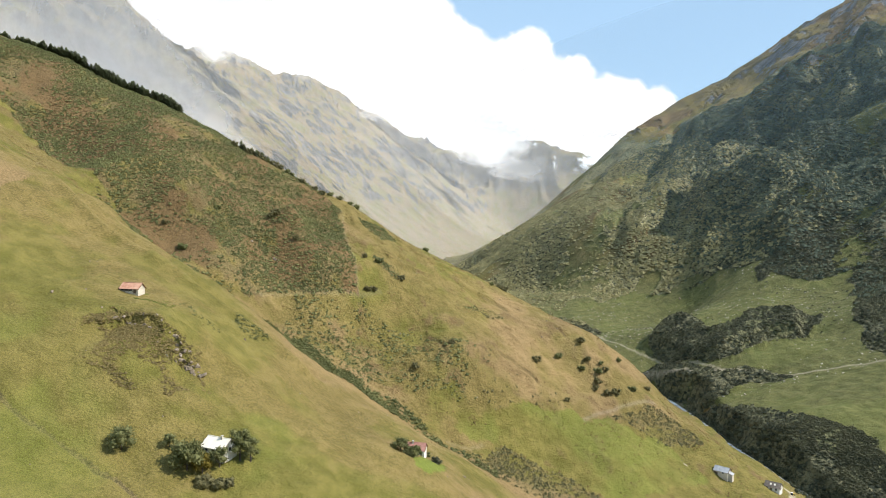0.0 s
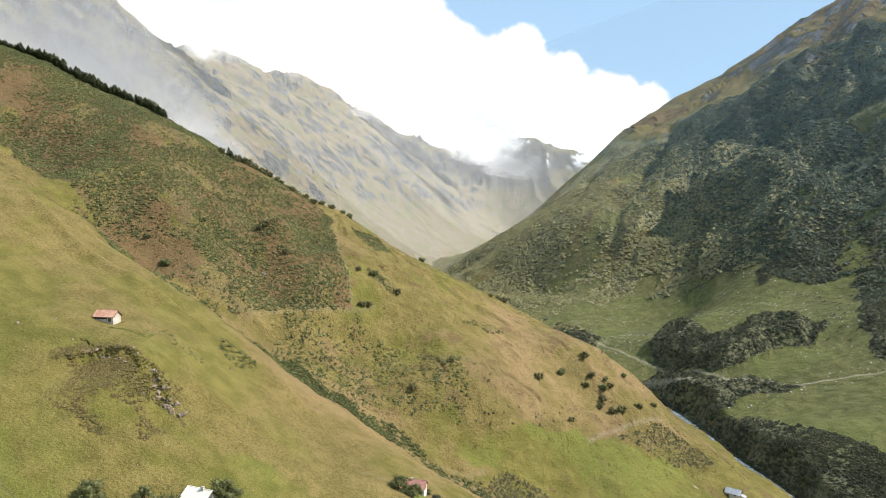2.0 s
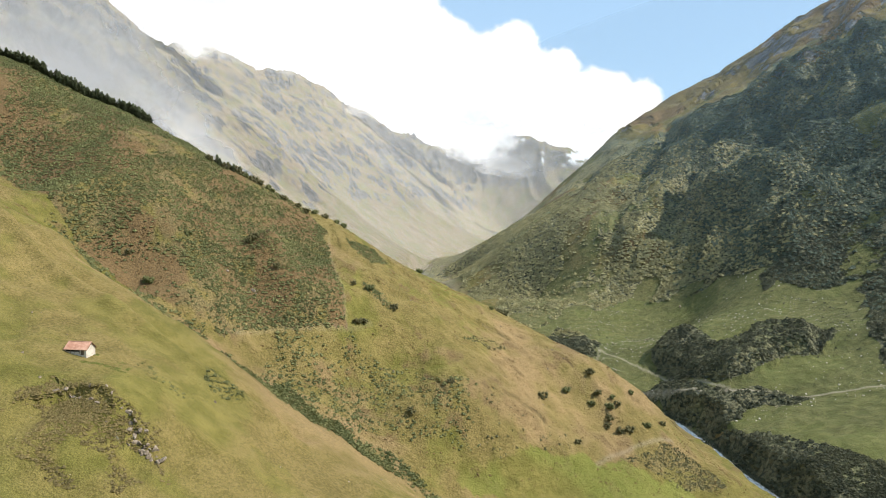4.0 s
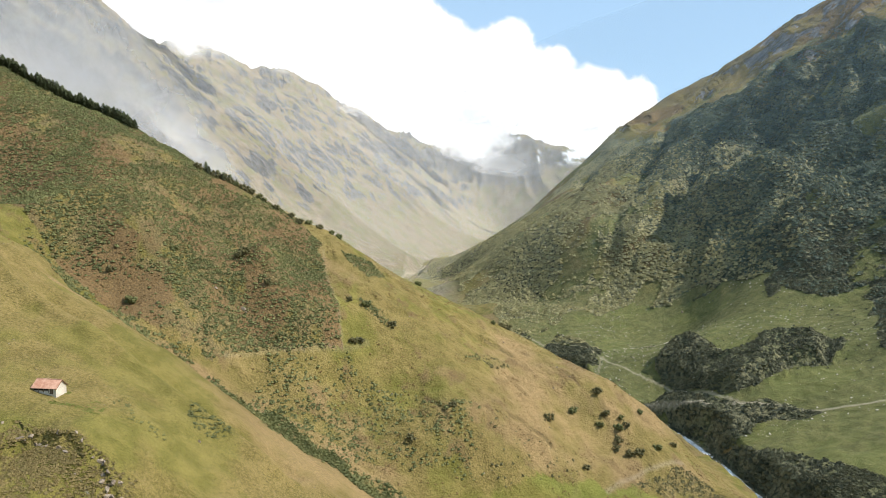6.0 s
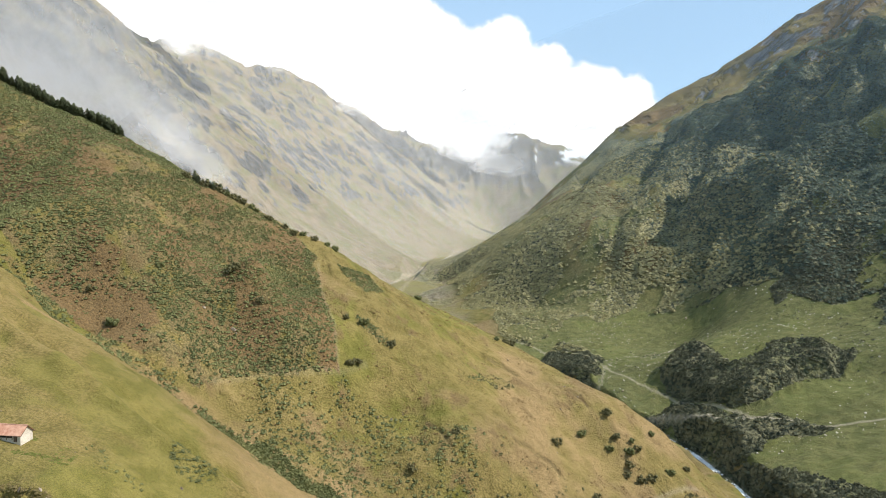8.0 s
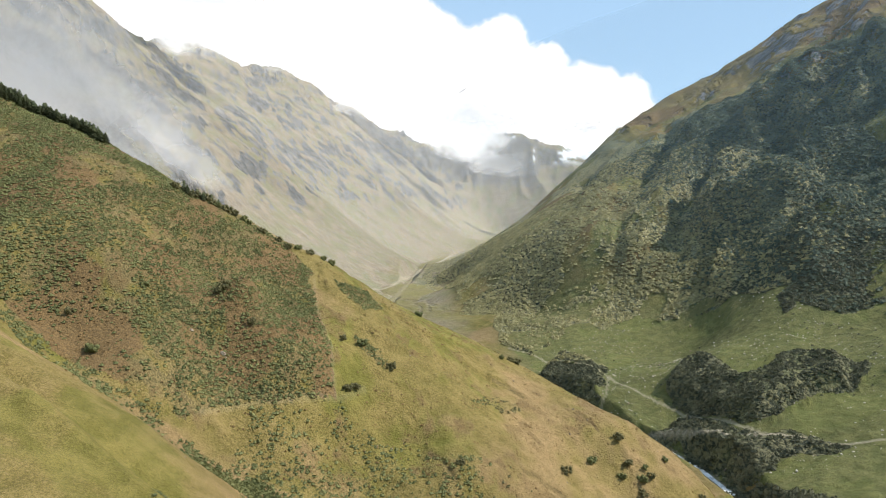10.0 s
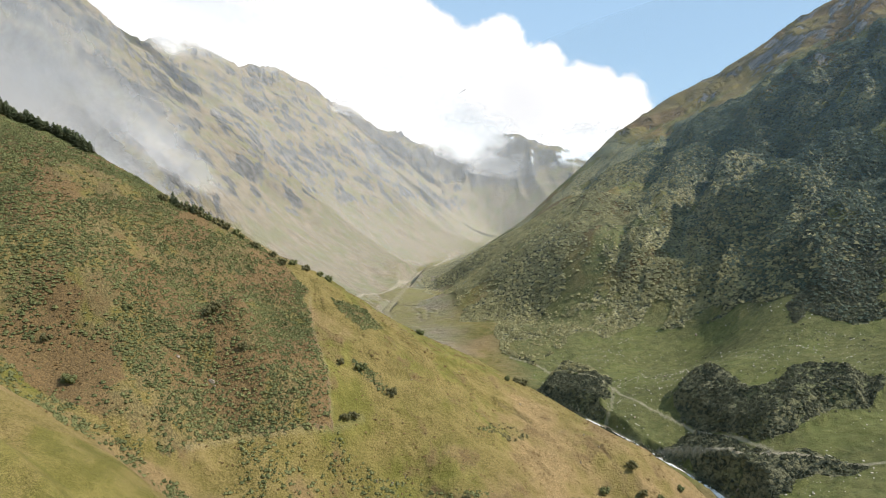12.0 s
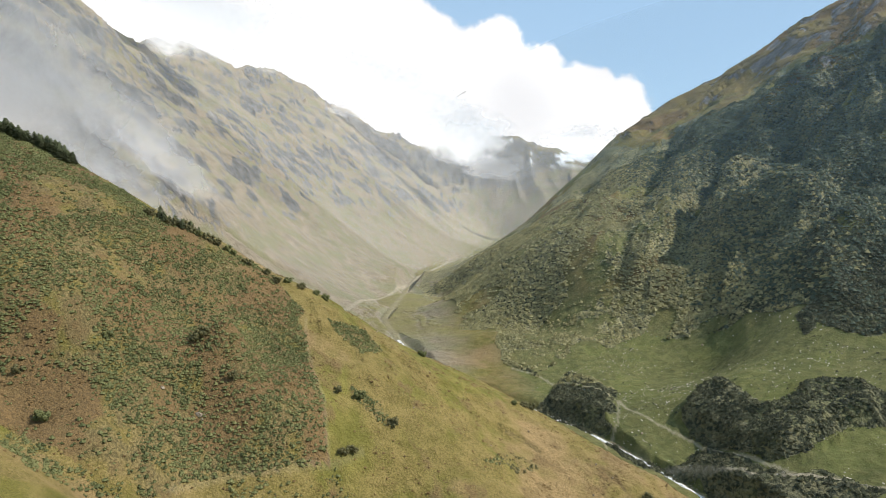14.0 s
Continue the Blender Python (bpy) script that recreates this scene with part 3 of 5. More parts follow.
def mist_material(name, density, cell, seed, tone=0.95, rag=0.9, rim=0.25):
    """Cloud as a thin lit veil: thick in its middle, torn at its edges."""
    made, tree, skin, where = material(name)
    out = tree.nodes["Material Output"]
    tree.nodes.remove(skin)
    shift = tree.nodes.new("ShaderNodeMapping")
    shift.inputs["Location"].default_value = (seed * 3.7, seed * 1.9, seed)
    tree.links.new(where, shift.inputs[0])
    torn = grain(tree, shift.outputs[0], cell, 7, 0.6, (1.5, 1, 1), 0.3)
    soft = grain(tree, shift.outputs[0], cell * 0.4, 3, 0.5, (1.5, 1, 1))
    parts = tree.nodes.new("ShaderNodeSeparateXYZ")
    tree.links.new(where, parts.inputs[0])
    r2 = math_node(tree, "ADD", math_node(tree, "POWER", math_node(tree, "ABSOLUTE", parts.outputs[0]), 2.0),
                   math_node(tree, "POWER", math_node(tree, "ABSOLUTE", parts.outputs[2]), 2.0))
    mask = math_node(tree, "SUBTRACT", 1.0, math_node(tree, "SQRT", r2))
    mask = math_node(tree, "ADD", mask, math_node(tree, "MULTIPLY_ADD", torn, rag, -0.5 * rag))
    mask = math_node(tree, "ADD", mask, math_node(tree, "MULTIPLY_ADD", soft, rag, -0.5 * rag))
    edge = smooth(tree, math_node(tree, "SUBTRACT", 1.0, math_node(tree, "SQRT", r2)), 0.0, rim)
    cover = math_node(tree, "MULTIPLY", smooth(tree, mask, 0.12, 0.8, 0.0, density), edge)
    clear, lit, thru = (tree.nodes.new("ShaderNodeBsdf" + k) for k in ("Transparent", "Diffuse", "Translucent"))
    lit.inputs[0].default_value = thru.inputs[0].default_value = (*tone, 1) if isinstance(tone, tuple) else (tone, tone, tone, 1)
    both, all_in = tree.nodes.new("ShaderNodeMixShader"), tree.nodes.new("ShaderNodeMixShader")
    both.inputs[0].default_value = 0.75
    tree.links.new(lit.outputs[0], both.inputs[1])
    tree.links.new(thru.outputs[0], both.inputs[2])
    tree.links.new(cover, all_in.inputs[0])
    tree.links.new(clear.outputs[0], all_in.inputs[1])
    tree.links.new(both.outputs[0], all_in.inputs[2])
    tree.links.new(all_in.outputs[0], out.inputs[0])
    return made


# tints for the sheets that stand in for hazy air
HAZE = mist_material("valley_haze", 0.085, 0.5, 11, rim=0.7)
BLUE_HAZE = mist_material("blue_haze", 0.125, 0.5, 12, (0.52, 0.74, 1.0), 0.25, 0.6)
THICK_MIST = [mist_material("cloud_mist", 0.97, 2.2, k) for k in range(3)]
GREY_MIST = [mist_material("grey_mist", 0.92, 2.2, k + 2, 0.62) for k in range(3)]
THIN_MIST = [mist_material("thin_mist", 0.36, 2.6, k + 5, 0.75, 1.3) for k in range(2)]

# ---- the ground: one sheet to the horizon ----
CENTRE = (0.0, -150.0)
# plots of brush, meadow and bare ground on the plan
WOOD = [(53, 1470), (52, 1347), (99, 1307), (93, 1188), (105, 1108), (136, 1052), (166, 1108), (197, 1154), (224, 1158), (227, 1122),
        (242, 1122), (300, 1175), (327, 1190), (347, 1167), (331, 1122), (357, 1095), (391, 1080), (415, 1037), (424, 991), (402, 941),
        (432, 941), (453, 920), (485, 916), (620, 840), (1700, 700), (1700, 2800), (300, 2400), (-30, 1990), (30, 1700)]
WOOD_EAST = [(520, 920), (493, 874), (440, 770), (416, 735), (404, 694), (402, 655), (430, 640), (540, 700), (640, 840)]
GORGE_WOOD = [(222, 650), (234, 690), (251, 654), (264, 621), (280, 584), (311, 539), (318, 510), (330, 480), (330, 430), (255, 400), (240, 470), (236, 540), (232, 600)]
SPUR_BRUSH = [(109, 476), (149, 501), (169, 493), (177, 478), (151, 469), (127, 475)]
GULLY_BRUSH = [(21, 401), (38, 420), (59, 423), (88, 408), (110, 400), (92, 388), (53, 389), (27, 393)]
HOUSE_MEADOW = [(114, 475), (150, 482), (185, 492), (222, 530), (236, 490), (232, 440), (150, 400), (95, 408), (127, 420)]
LUSH_MEADOW = [(4, 418), (35, 442), (60, 450), (81, 460), (114, 475), (141, 470), (159, 463), (171, 455), (127, 420), (95, 408),
               (74, 418), (45, 421), (17, 415)]
SHRUB_SLOPE = [(-700, 760), (-390, 640), (-238, 600), (-171, 575), (-125, 583), (-104, 578), (-83, 546), (-72, 515), (-64, 497),
               (-58, 470), (-75, 460), (-101, 448), (-122, 429), (-140, 421), (-175, 430), (-210, 446), (-255, 474), (-310, 510),
               (-450, 560), (-700, 600)]
ALDER_BLOCK = [(-105, 476), (-100, 520), (-95, 556), (-81, 547), (-67, 522), (-57, 470), (-93, 453)]
CREST_BRUSH = [(-71, 551), (-62, 562), (-50, 566), (-38, 554), (-48, 539), (-60, 543)]
SPUR_HEATH = [(-100, 446), (-58, 467), (0, 470), (60, 472), (85, 464), (20, 434), (-20, 424), (-60, 408), (-100, 415)]
HUT_BRUSH = [(-120, 318), (-112, 321), (-102, 314), (-96, 319), (-99, 308), (-110, 309)]
TUFT_PATCH = [(-100, 352), (-92, 360), (-84, 344), (-92, 331), (-99, 338)]
DARK_LEDGE_A = [(-54, 511), (-45, 513), (-32, 505), (-36, 500), (-46, 504)]
DARK_LEDGE_B = [(12, 508), (30, 530), (40, 530), (42, 524), (30, 512)]
RUST_A = [(-143, 529), (-132, 545), (-115, 538), (-98, 516), (-100, 493), (-114, 495), (-137, 521)]
RUST_B = [(-131, 463), (-121, 471), (-118, 463), (-128, 455)]
RUST_C = [(-164, 447), (-157, 450), (-152, 442), (-143, 432), (-156, 431)]
DRY_CREST = [(-81, 560), (-63, 582), (-30, 585), (-5, 580), (-7, 557), (-11, 539), (-32, 530), (-49, 532), (-73, 547)]
CRAG = [(-141, 278), (-135, 288), (-118, 282), (-103, 285), (-94, 285), (-97, 276), (-101, 273), (-109, 271), (-121, 269)]
CRAG_HEATH = [(-142, 262), (-136, 279), (-127, 283), (-110, 281), (-96, 277), (-90, 270), (-96, 256), (-118, 250), (-132, 253)]
LAWN = [(-12, 300), (-6, 312), (1, 317), (1, 305), (-5, 291), (-11, 292)]
PASTURE_EAST = [(105, 1108), (136, 1052), (166, 1108), (197, 1154), (242, 1122), (300, 1175), (331, 1122), (391, 1080), (415, 1037),
                (485, 916), (620, 840), (700, 500), (330, 420), (270, 560), (225, 740), (160, 840)]
# lines trodden by feet and wheels, and the fence line up the shrub slope
TRAIL_UPPER = [(102, 1088), (132, 1057), (156, 1006), (206, 953), (205, 920), (221, 867), (245, 830), (255, 784), (264, 726), (275, 706),
               (303, 687), (322, 671), (400, 640), (480, 610)]
TRAIL_LOWER = [(206, 790), (219, 771), (230, 758), (248, 724), (270, 707), (291, 691)]
TRAIL_LOOP = [(206, 953), (184, 876), (160, 844), (159, 824)]
FAR_TRACK = [(-230, 1380), (-152, 1483), (-122, 1751), (-77, 1897), (-45, 2070), (-23, 2305), (80, 2791), (169, 3039)]
FENCE_LINE = [(-80, 545), (-78, 532), (-72, 515), (-64, 497), (-58, 470)]
FOOT_PATH = [(-114, 436), (-101, 448), (-75, 460), (-58, 470), (-45, 485)]
SPUR_PATH = [(91, 461), (104, 475), (123, 491), (149, 504)]
DRIVE = [(205, 430), (221, 448), (228, 462), (231, 472), (226, 480)]
GULLY_PATH = [(2, 404), (15, 407), (23, 415)]


def along(x, y, line, width):
    away, _ = to_line(x, y, [(*p, 0) for p in line])
    return 1 - ramp(away, width * 0.5, width)


def swaths(x, y):
    """Where on the shrub slope the alders close up, 0 to 1."""
    return ramp(fbm(x - 0.5 * y, y, 36, 4, 58) + 0.6 * within(x, y, ALDER_BLOCK, 3), -0.6, 0.0)


def brush_share(x, y):
    """How thickly woody brush stands, 0 to 1."""
    size = 1 + np.hypot(x, y) / 500
    share = np.zeros(x.shape)
    for plot, wobble, amount in ((WOOD, 14, 1.0), (MOUND_LEFT, 9, 0.95), (MOUND_RIGHT, 12, 0.95), (BANK_UPPER, 9, 0.9), (BANK_LOWER, 9, 0.85),
                                 (GORGE_WOOD, 5, 1.0), (WOOD_EAST, 10, 0.9), (SPUR_BRUSH, 3, 0.75), (GULLY_BRUSH, 4, 0.8), (SHRUB_SLOPE, 3, 0.8),
                                 (CREST_BRUSH, 2, 0.9), (CRAG_HEATH, 4, 0.22), (SPUR_HEATH, 7, 0.3), (HUT_BRUSH, 2, 0.35),
                                 (TUFT_PATCH, 2, 0.35), (DARK_LEDGE_A, 2, 0.8), (DARK_LEDGE_B, 2, 0.7)):
        share = np.maximum(share, amount * within(x, y, plot, wobble))
    share = np.where((x > 15) & (y < 480) & (share == 0.3), 0.06, share)
    gully = to_line(x, y, SIDE_GULLY)[0]
    share = np.maximum(share, 0.6 * (gully < 7 + 7 * fbm(x, y, 15, 2, 33)) * (x < 60) * (x > -220))
    z = bare(x, y)
    east = within(x, y, WOOD)
    clear = np.maximum(ramp(fbm(x, y, 90, 4, 52) + 0.35 * ramp(560 - x, 0, 300), 0.25, 0.95), ramp(z - 425 - 0.55 * (x - 655).clip(-120, None), -15, 15) * ramp(x, 480, 600))
    share = np.where(east, share * (1 - 0.9 * clear), share)
    thin = within(x, y, SHRUB_SLOPE) & (fbm(x, y, 26, 3, 57) > 0.3)
    for plot in (RUST_A, RUST_B, RUST_C):
        thin |= within(x, y, plot, 3)
    share = np.where(thin, share * 0.6, share)
    cleared = np.maximum(along(x, y, TRAIL_UPPER, 4.0), along(x, y, TRAIL_LOWER, 4.0))
    return share * ((to_line(x, y, RIVER)[0] > 6) | (y > 640)) * (1 - cleared)


def gorge_side(x, y):
    return within(x, y, GORGE_WOOD, 5) | within(x, y, BANK_LOWER, 9) | within(x, y, BANK_UPPER, 9)


def cover_of(x, y, z, steep):
    """Shares of heath, dry grass and rock, then of path, rust-red heath and lush grass, then of snow."""
    west, east, head = zones(x, y)
    n1, n2, n3 = fbm(x, y, 60, 4, 71), fbm(x, y, 22, 3, 72), fbm(x, y, 9, 3, 73)
    slope = within(x, y, SHRUB_SLOPE, 3)
    heath = brush_share(x, y) * np.where(slope, 0.55 + 0.45 * swaths(x, y), 1.0) * np.where(y < 700, 0.6, np.where(within(x, y, WOOD), 0.42, 0.75))
    dry = np.clip(0.45 + 0.5 * n1 + 0.25 * n2, 0, 1)
    dry = np.where(within(x, y, DRY_CREST, 5), 1.0, dry)
    on_spur = (y > 420) & (y < 640) & (x < 250)
    dry = np.where(on_spur, np.clip(0.12 + 0.5 * n1 + 0.3 * n2, 0, 1), dry)
    near_low = (y < 400) & (x > -220)
    dry = np.where(near_low, dry * 0.4 * ramp(x, -170, -60) + 0.3 * ramp(y, 330, 385) + 0.25 * ramp(x, -80, 0), dry)
    dry = np.where(within(x, y, PASTURE_EAST, 6), dry * 0.3, dry)
    dry = dry * (1 - 0.55 * east)
    dry = np.maximum(dry, west * (0.75 + 0.3 * n1))
    rock = west * ramp(z, 90, 260) * ramp(steep + 0.45 * n1 + 0.35 * n2 + 0.3 * n3, 0.75, 1.6) * (0.55 + 0.45 * ramp(n1 + 0.6 * n2, -0.3, 0.6))
    rock = np.maximum(rock, head * ramp(z, 150, 400) * (0.2 + 0.4 * ramp(steep, 0.6, 1.3)))
    tree_line = 425 + 0.55 * (x - 655).clip(-120, None) + 22 * n1
    alpine = east * ramp(z - tree_line, -8, 18) * ramp(x, 480, 600)
    rock = np.maximum(rock, alpine * ramp(steep + 0.35 * n1 + 0.2 * n2, 0.75, 1.2) * 0.65)
    rock = np.maximum(rock, within(x, y, CRAG, 2) * ramp(n3, -0.2, 0.6) * 0.3)
    bed = to_line(x, y, RIVER)[0]
    gravel = (1 - ramp(bed, 3.5, 8.0 + 3 * n2)) * (y > 300) * (1 - 0.7 * ramp(y, 620, 680))
    path = np.maximum.reduce([0.6 * along(x, y, TRAIL_UPPER, 2.0), 0.7 * along(x, y, TRAIL_LOWER, 2.0), 0.5 * along(x, y, TRAIL_LOOP, 1.6),
                              0.9 * along(x, y, FAR_TRACK, 5.0), 0.12 * along(x, y, FENCE_LINE, 1.2), 0.12 * along(x, y, FOOT_PATH, 1.6),
                              0.3 * along(x, y, SPUR_PATH, 1.5), along(x, y, DRIVE, 2.2), 0.15 * along(x, y, GULLY_PATH, 1.2), gravel])
    # a darker strip along the ditch
    heath = np.maximum(heath, 0.75 * along(x, y, NEAR_DITCH, 1.5)) * (1 - path)
    # the eastern pasture's turf made darker
    heath = np.where(within(x, y, PASTURE_EAST, 6), np.maximum(heath, 0.3 + 0.25 * n2), heath)
    heath = np.where(on_spur, np.maximum(heath, 0.4 * ramp(n3 + 0.6 * n2, -0.15, 0.6)), heath)
    heath = np.where(slope, np.maximum(heath, 0.62 + 0.3 * n3), heath)
    rust = 0.45 * ramp(n2 + n3, 0.0, 0.9) * on_spur
    for plot in (RUST_A, RUST_B, RUST_C):
        rust = np.maximum(rust, 0.6 * within(x, y, plot, 3))
    rust = np.maximum(rust, within(x, y, SHRUB_SLOPE) * (0.36 + 0.42 * ramp(fbm(x, y, 26, 3, 57), -0.1, 0.4)))
    dry, heath = dry * (1 - 0.6 * alpine), np.maximum(heath, alpine * (0.6 + 0.4 * n2))
    rust = np.maximum(rust, alpine * (0.15 + 0.5 * ramp(fbm(x, y, 110, 3, 53), -0.3, 0.25)))
    flank = east * ramp(520 - x, 0, 200) * ramp(z, 30, 110)
    rust = np.maximum(rust, 0.8 * flank * ramp(fbm(x, y, 70, 3, 54), 0.2, 0.5))
    lush = ramp(n2 - n1 + 0.2 * n3, -0.1, 0.7) * 0.75
    lush = np.where(on_spur, np.clip(lush + 0.25 + 0.4 * n2, 0, 1), lush)
    lush = np.where(within(x, y, LUSH_MEADOW, 4), 0.9, lush)
    lush = np.where(within(x, y, HOUSE_MEADOW, 4), 0.65, lush)
    dry = np.where(within(x, y, HOUSE_MEADOW, 4), dry * 0.45, dry)
    lush = np.where(near_low, np.clip(lush + 0.35 * ramp(330 - y, 0, 120) + 0.4 * ramp(-60 - x, 0, 90) * ramp(340 - y, 0, 70), 0, 1), lush)
    lush = np.where(within(x, y, LAWN, 1), 1.0, lush)
    lush = np.where(within(x, y, PASTURE_EAST, 6), np.clip(lush + 0.5, 0, 1), lush)
    lush = np.where(slope, np.clip(0.05 + 0.6 * n2, 0, 1), lush)
    dry = np.where(slope, dry * 0.3, dry)
    snow = head * (1 - ramp(steep, 0.9, 1.3)) * ramp(x, 260, 340) * ramp(z, 440, 520) * ramp(fbm(x, y * 2.2, 130, 3, 66), 0.2, 0.4)
    floor = ramp(y, 1150, 1400) * (1 - ramp(steep, 0.12, 0.4)) * (1 - ramp(z, 60, 120))
    lush = np.maximum(lush * (1 - alpine), 0.8 * floor)
    # share that takes the far wall's haze-paled colour
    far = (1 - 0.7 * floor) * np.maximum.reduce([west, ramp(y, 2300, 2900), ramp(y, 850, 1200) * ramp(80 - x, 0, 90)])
    dry = dry * (1 - 0.85 * floor)
    share = brush_share(x, y)
    woods = np.where(y > 620, ramp(share + 0.3 * n2 + 0.2 * n3, 0.2, 0.8), 0) * (1 - ramp(rock, 0.2, 0.6)) * (1 - west) * (1 - alpine)
    woods = woods * (1 - 0.9 * flank * ramp(fbm(x, y, 70, 3, 54) + 0.4 * n2, 0.1, 0.4))
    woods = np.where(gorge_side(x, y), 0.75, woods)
    grazed = np.maximum(within(x, y, PASTURE_EAST, 6) * 1.0, ramp(y, 640, 760) * ramp(x, 60, 130) * (1 - far)) * (1 - alpine) * (1 - 0.8 * flank * ramp(fbm(x, y, 70, 3, 54), 0.1, 0.4))
    # rusty colour round the turf scars, a darker line along each
    scar = np.min([to_line(x, y, [(*p, 0) for p in line])[0] for line in TURF_SCARS], axis=0)
    rust, heath = np.maximum(rust, 0.4 * (1 - ramp(scar, 1.0, 3.5 + 2 * n3))), np.maximum(heath, 0.55 * (1 - ramp(scar, 0.6, 2.0)))
    lawn = within(x, y, LAWN, 0.5) * 1.0
    lawn = np.maximum(lawn, 0.5 * within(x, y, LUSH_MEADOW, 4) * ramp(n1 + 0.5 * n2, -0.7, 0.3))
    lawn = np.maximum(lawn, 0.35 * near_low * ramp(310 - y, 0, 60) * ramp(n1 + 0.6 * n2, -0.1, 0.5))
    lawn = np.maximum(lawn, 0.15 * within(x, y, PASTURE_EAST, 6) * ramp(n1 + 0.5 * n2, -0.2, 0.5))
    dry = np.where(within(x, y, LAWN, 1), 0, np.where(within(x, y, LUSH_MEADOW, 4), dry * 0.3, dry))
    # woods holds thicket share, share of darkened scrub, share of paled flank
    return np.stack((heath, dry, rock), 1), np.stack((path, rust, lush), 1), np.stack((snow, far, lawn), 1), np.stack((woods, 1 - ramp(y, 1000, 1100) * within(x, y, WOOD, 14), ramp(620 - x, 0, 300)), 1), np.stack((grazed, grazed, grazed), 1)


def fill_mesh(mesh, points, faces, smooth_faces=True):
    n = faces.shape[1]
    mesh.vertices.add(len(points))
    mesh.vertices.foreach_set("co", points.astype(np.float32).ravel())
    mesh.loops.add(faces.size)
    mesh.loops.foreach_set("vertex_index", faces.astype(np.int32).ravel())
    mesh.polygons.add(len(faces))
    mesh.polygons.foreach_set("loop_start", np.arange(0, faces.size, n, dtype=np.int32))
    mesh.polygons.foreach_set("use_smooth", np.full(len(faces), smooth_faces))
    mesh.update(calc_edges=True)


def make_ground():
    front = np.linspace(-35.5, 35.5, 680)
    around = np.radians(np.concatenate((np.linspace(-75, -35.5, 45)[:-1], front, np.linspace(35.5, 75, 45)[1:], np.linspace(75, 285, 44)[1:-1])))
    reach = np.concatenate((np.linspace(6, 330, 24)[:-1], np.linspace(330, 900, 400)[:-1], np.geomspace(900, 4850, 400)))
    r, a = np.meshgrid(reach, around, indexing="ij")
    x, y = (CENTRE[0] + r * np.sin(a)).ravel(), (CENTRE[1] + r * np.cos(a)).ravel()
    z = height(x, y)
    rows, cols = len(reach), len(around)
    i, j = np.meshgrid(np.arange(rows - 1), np.arange(cols), indexing="ij")
    k = (j + 1) % cols
    faces = np.stack(((i + 1) * cols + j, (i + 1) * cols + k, i * cols + k, i * cols + j), -1).reshape(-1, 4)
    # how steep it is: the rise for each metre across the sheet's cells
    sheet = z.reshape(rows, cols)
    outward = np.gradient(sheet, axis=0) / np.gradient(r, axis=0)
    sideways = (np.roll(sheet, -1, 1) - np.roll(sheet, 1, 1)) / (r * ((np.roll(a, -1, 1) - np.roll(a, 1, 1)) % (2 * math.pi)))
    steep = np.hypot(outward, sideways).ravel()
    mesh = bpy.data.meshes.new("ground")
    fill_mesh(mesh, np.stack((x, y, z), 1), faces)
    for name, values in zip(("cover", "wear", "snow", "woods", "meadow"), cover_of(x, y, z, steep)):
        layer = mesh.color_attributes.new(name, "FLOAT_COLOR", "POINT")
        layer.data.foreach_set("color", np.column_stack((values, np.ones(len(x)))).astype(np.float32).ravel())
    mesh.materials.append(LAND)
    return tagged(new("ground", mesh), "steep alpine pasture, heath and scree slopes round a valley", "ground", kind="structure")


make_ground()

# ---- helpers for things ----
RNG = np.random.default_rng(7)


def level(x, y):
    return float(height(np.array([x]), np.array([y]))[0])


def part(name, bm, stuff, parent, label="", smooth_faces=False):
    """Links a bmesh as one mesh object under a thing or a part."""
    mesh = bpy.data.meshes.new(name)
    bm.to_mesh(mesh)
    bm.free()
    if smooth_faces:
        mesh.polygons.foreach_set("use_smooth", np.ones(len(mesh.polygons), bool))
    mesh.materials.append(stuff)
    ob = new(name, mesh)
    ob.parent = parent
    return tagged(ob, label) if label else ob


def holder(name, m, label, category, group=""):
    ob = new(name)
    ob.empty_display_size = 0.5
    ob.matrix_world = m
    return tagged(ob, label, category, group)


def box(bm, x0, x1, y0, y1, z0, z1, bevel=0.0):
    made = bmesh.ops.create_cube(bm, size=1, matrix=Matrix.Translation(((x0 + x1) / 2, (y0 + y1) / 2, (z0 + z1) / 2))
                                 @ Matrix.Diagonal((x1 - x0, y1 - y0, z1 - z0, 1)))
    if bevel:
        edges = list({e for v in made["verts"] for e in v.link_edges})
        bmesh.ops.bevel(bm, geom=edges, offset=bevel, segments=1, affect="EDGES")
    return bm


def prism(bm, outline, axis, low, high):
    """A solid drawn out from an outline: along x (outline in y, z) or along y (outline in x, z)."""
    def at(p, s):
        return (s, p[0], p[1]) if axis == "x" else (p[0], s, p[1])
    a, b = [bm.verts.new(at(p, low)) for p in outline], [bm.verts.new(at(p, high)) for p in outline]
    bm.faces.new(a[::-1])
    bm.faces.new(b)
    for k in range(len(a)):
        n = (k + 1) % len(a)
        bm.faces.new((a[k], a[n], b[n], b[k]))
    bmesh.ops.recalc_face_normals(bm, faces=bm.faces[:])
    return bm


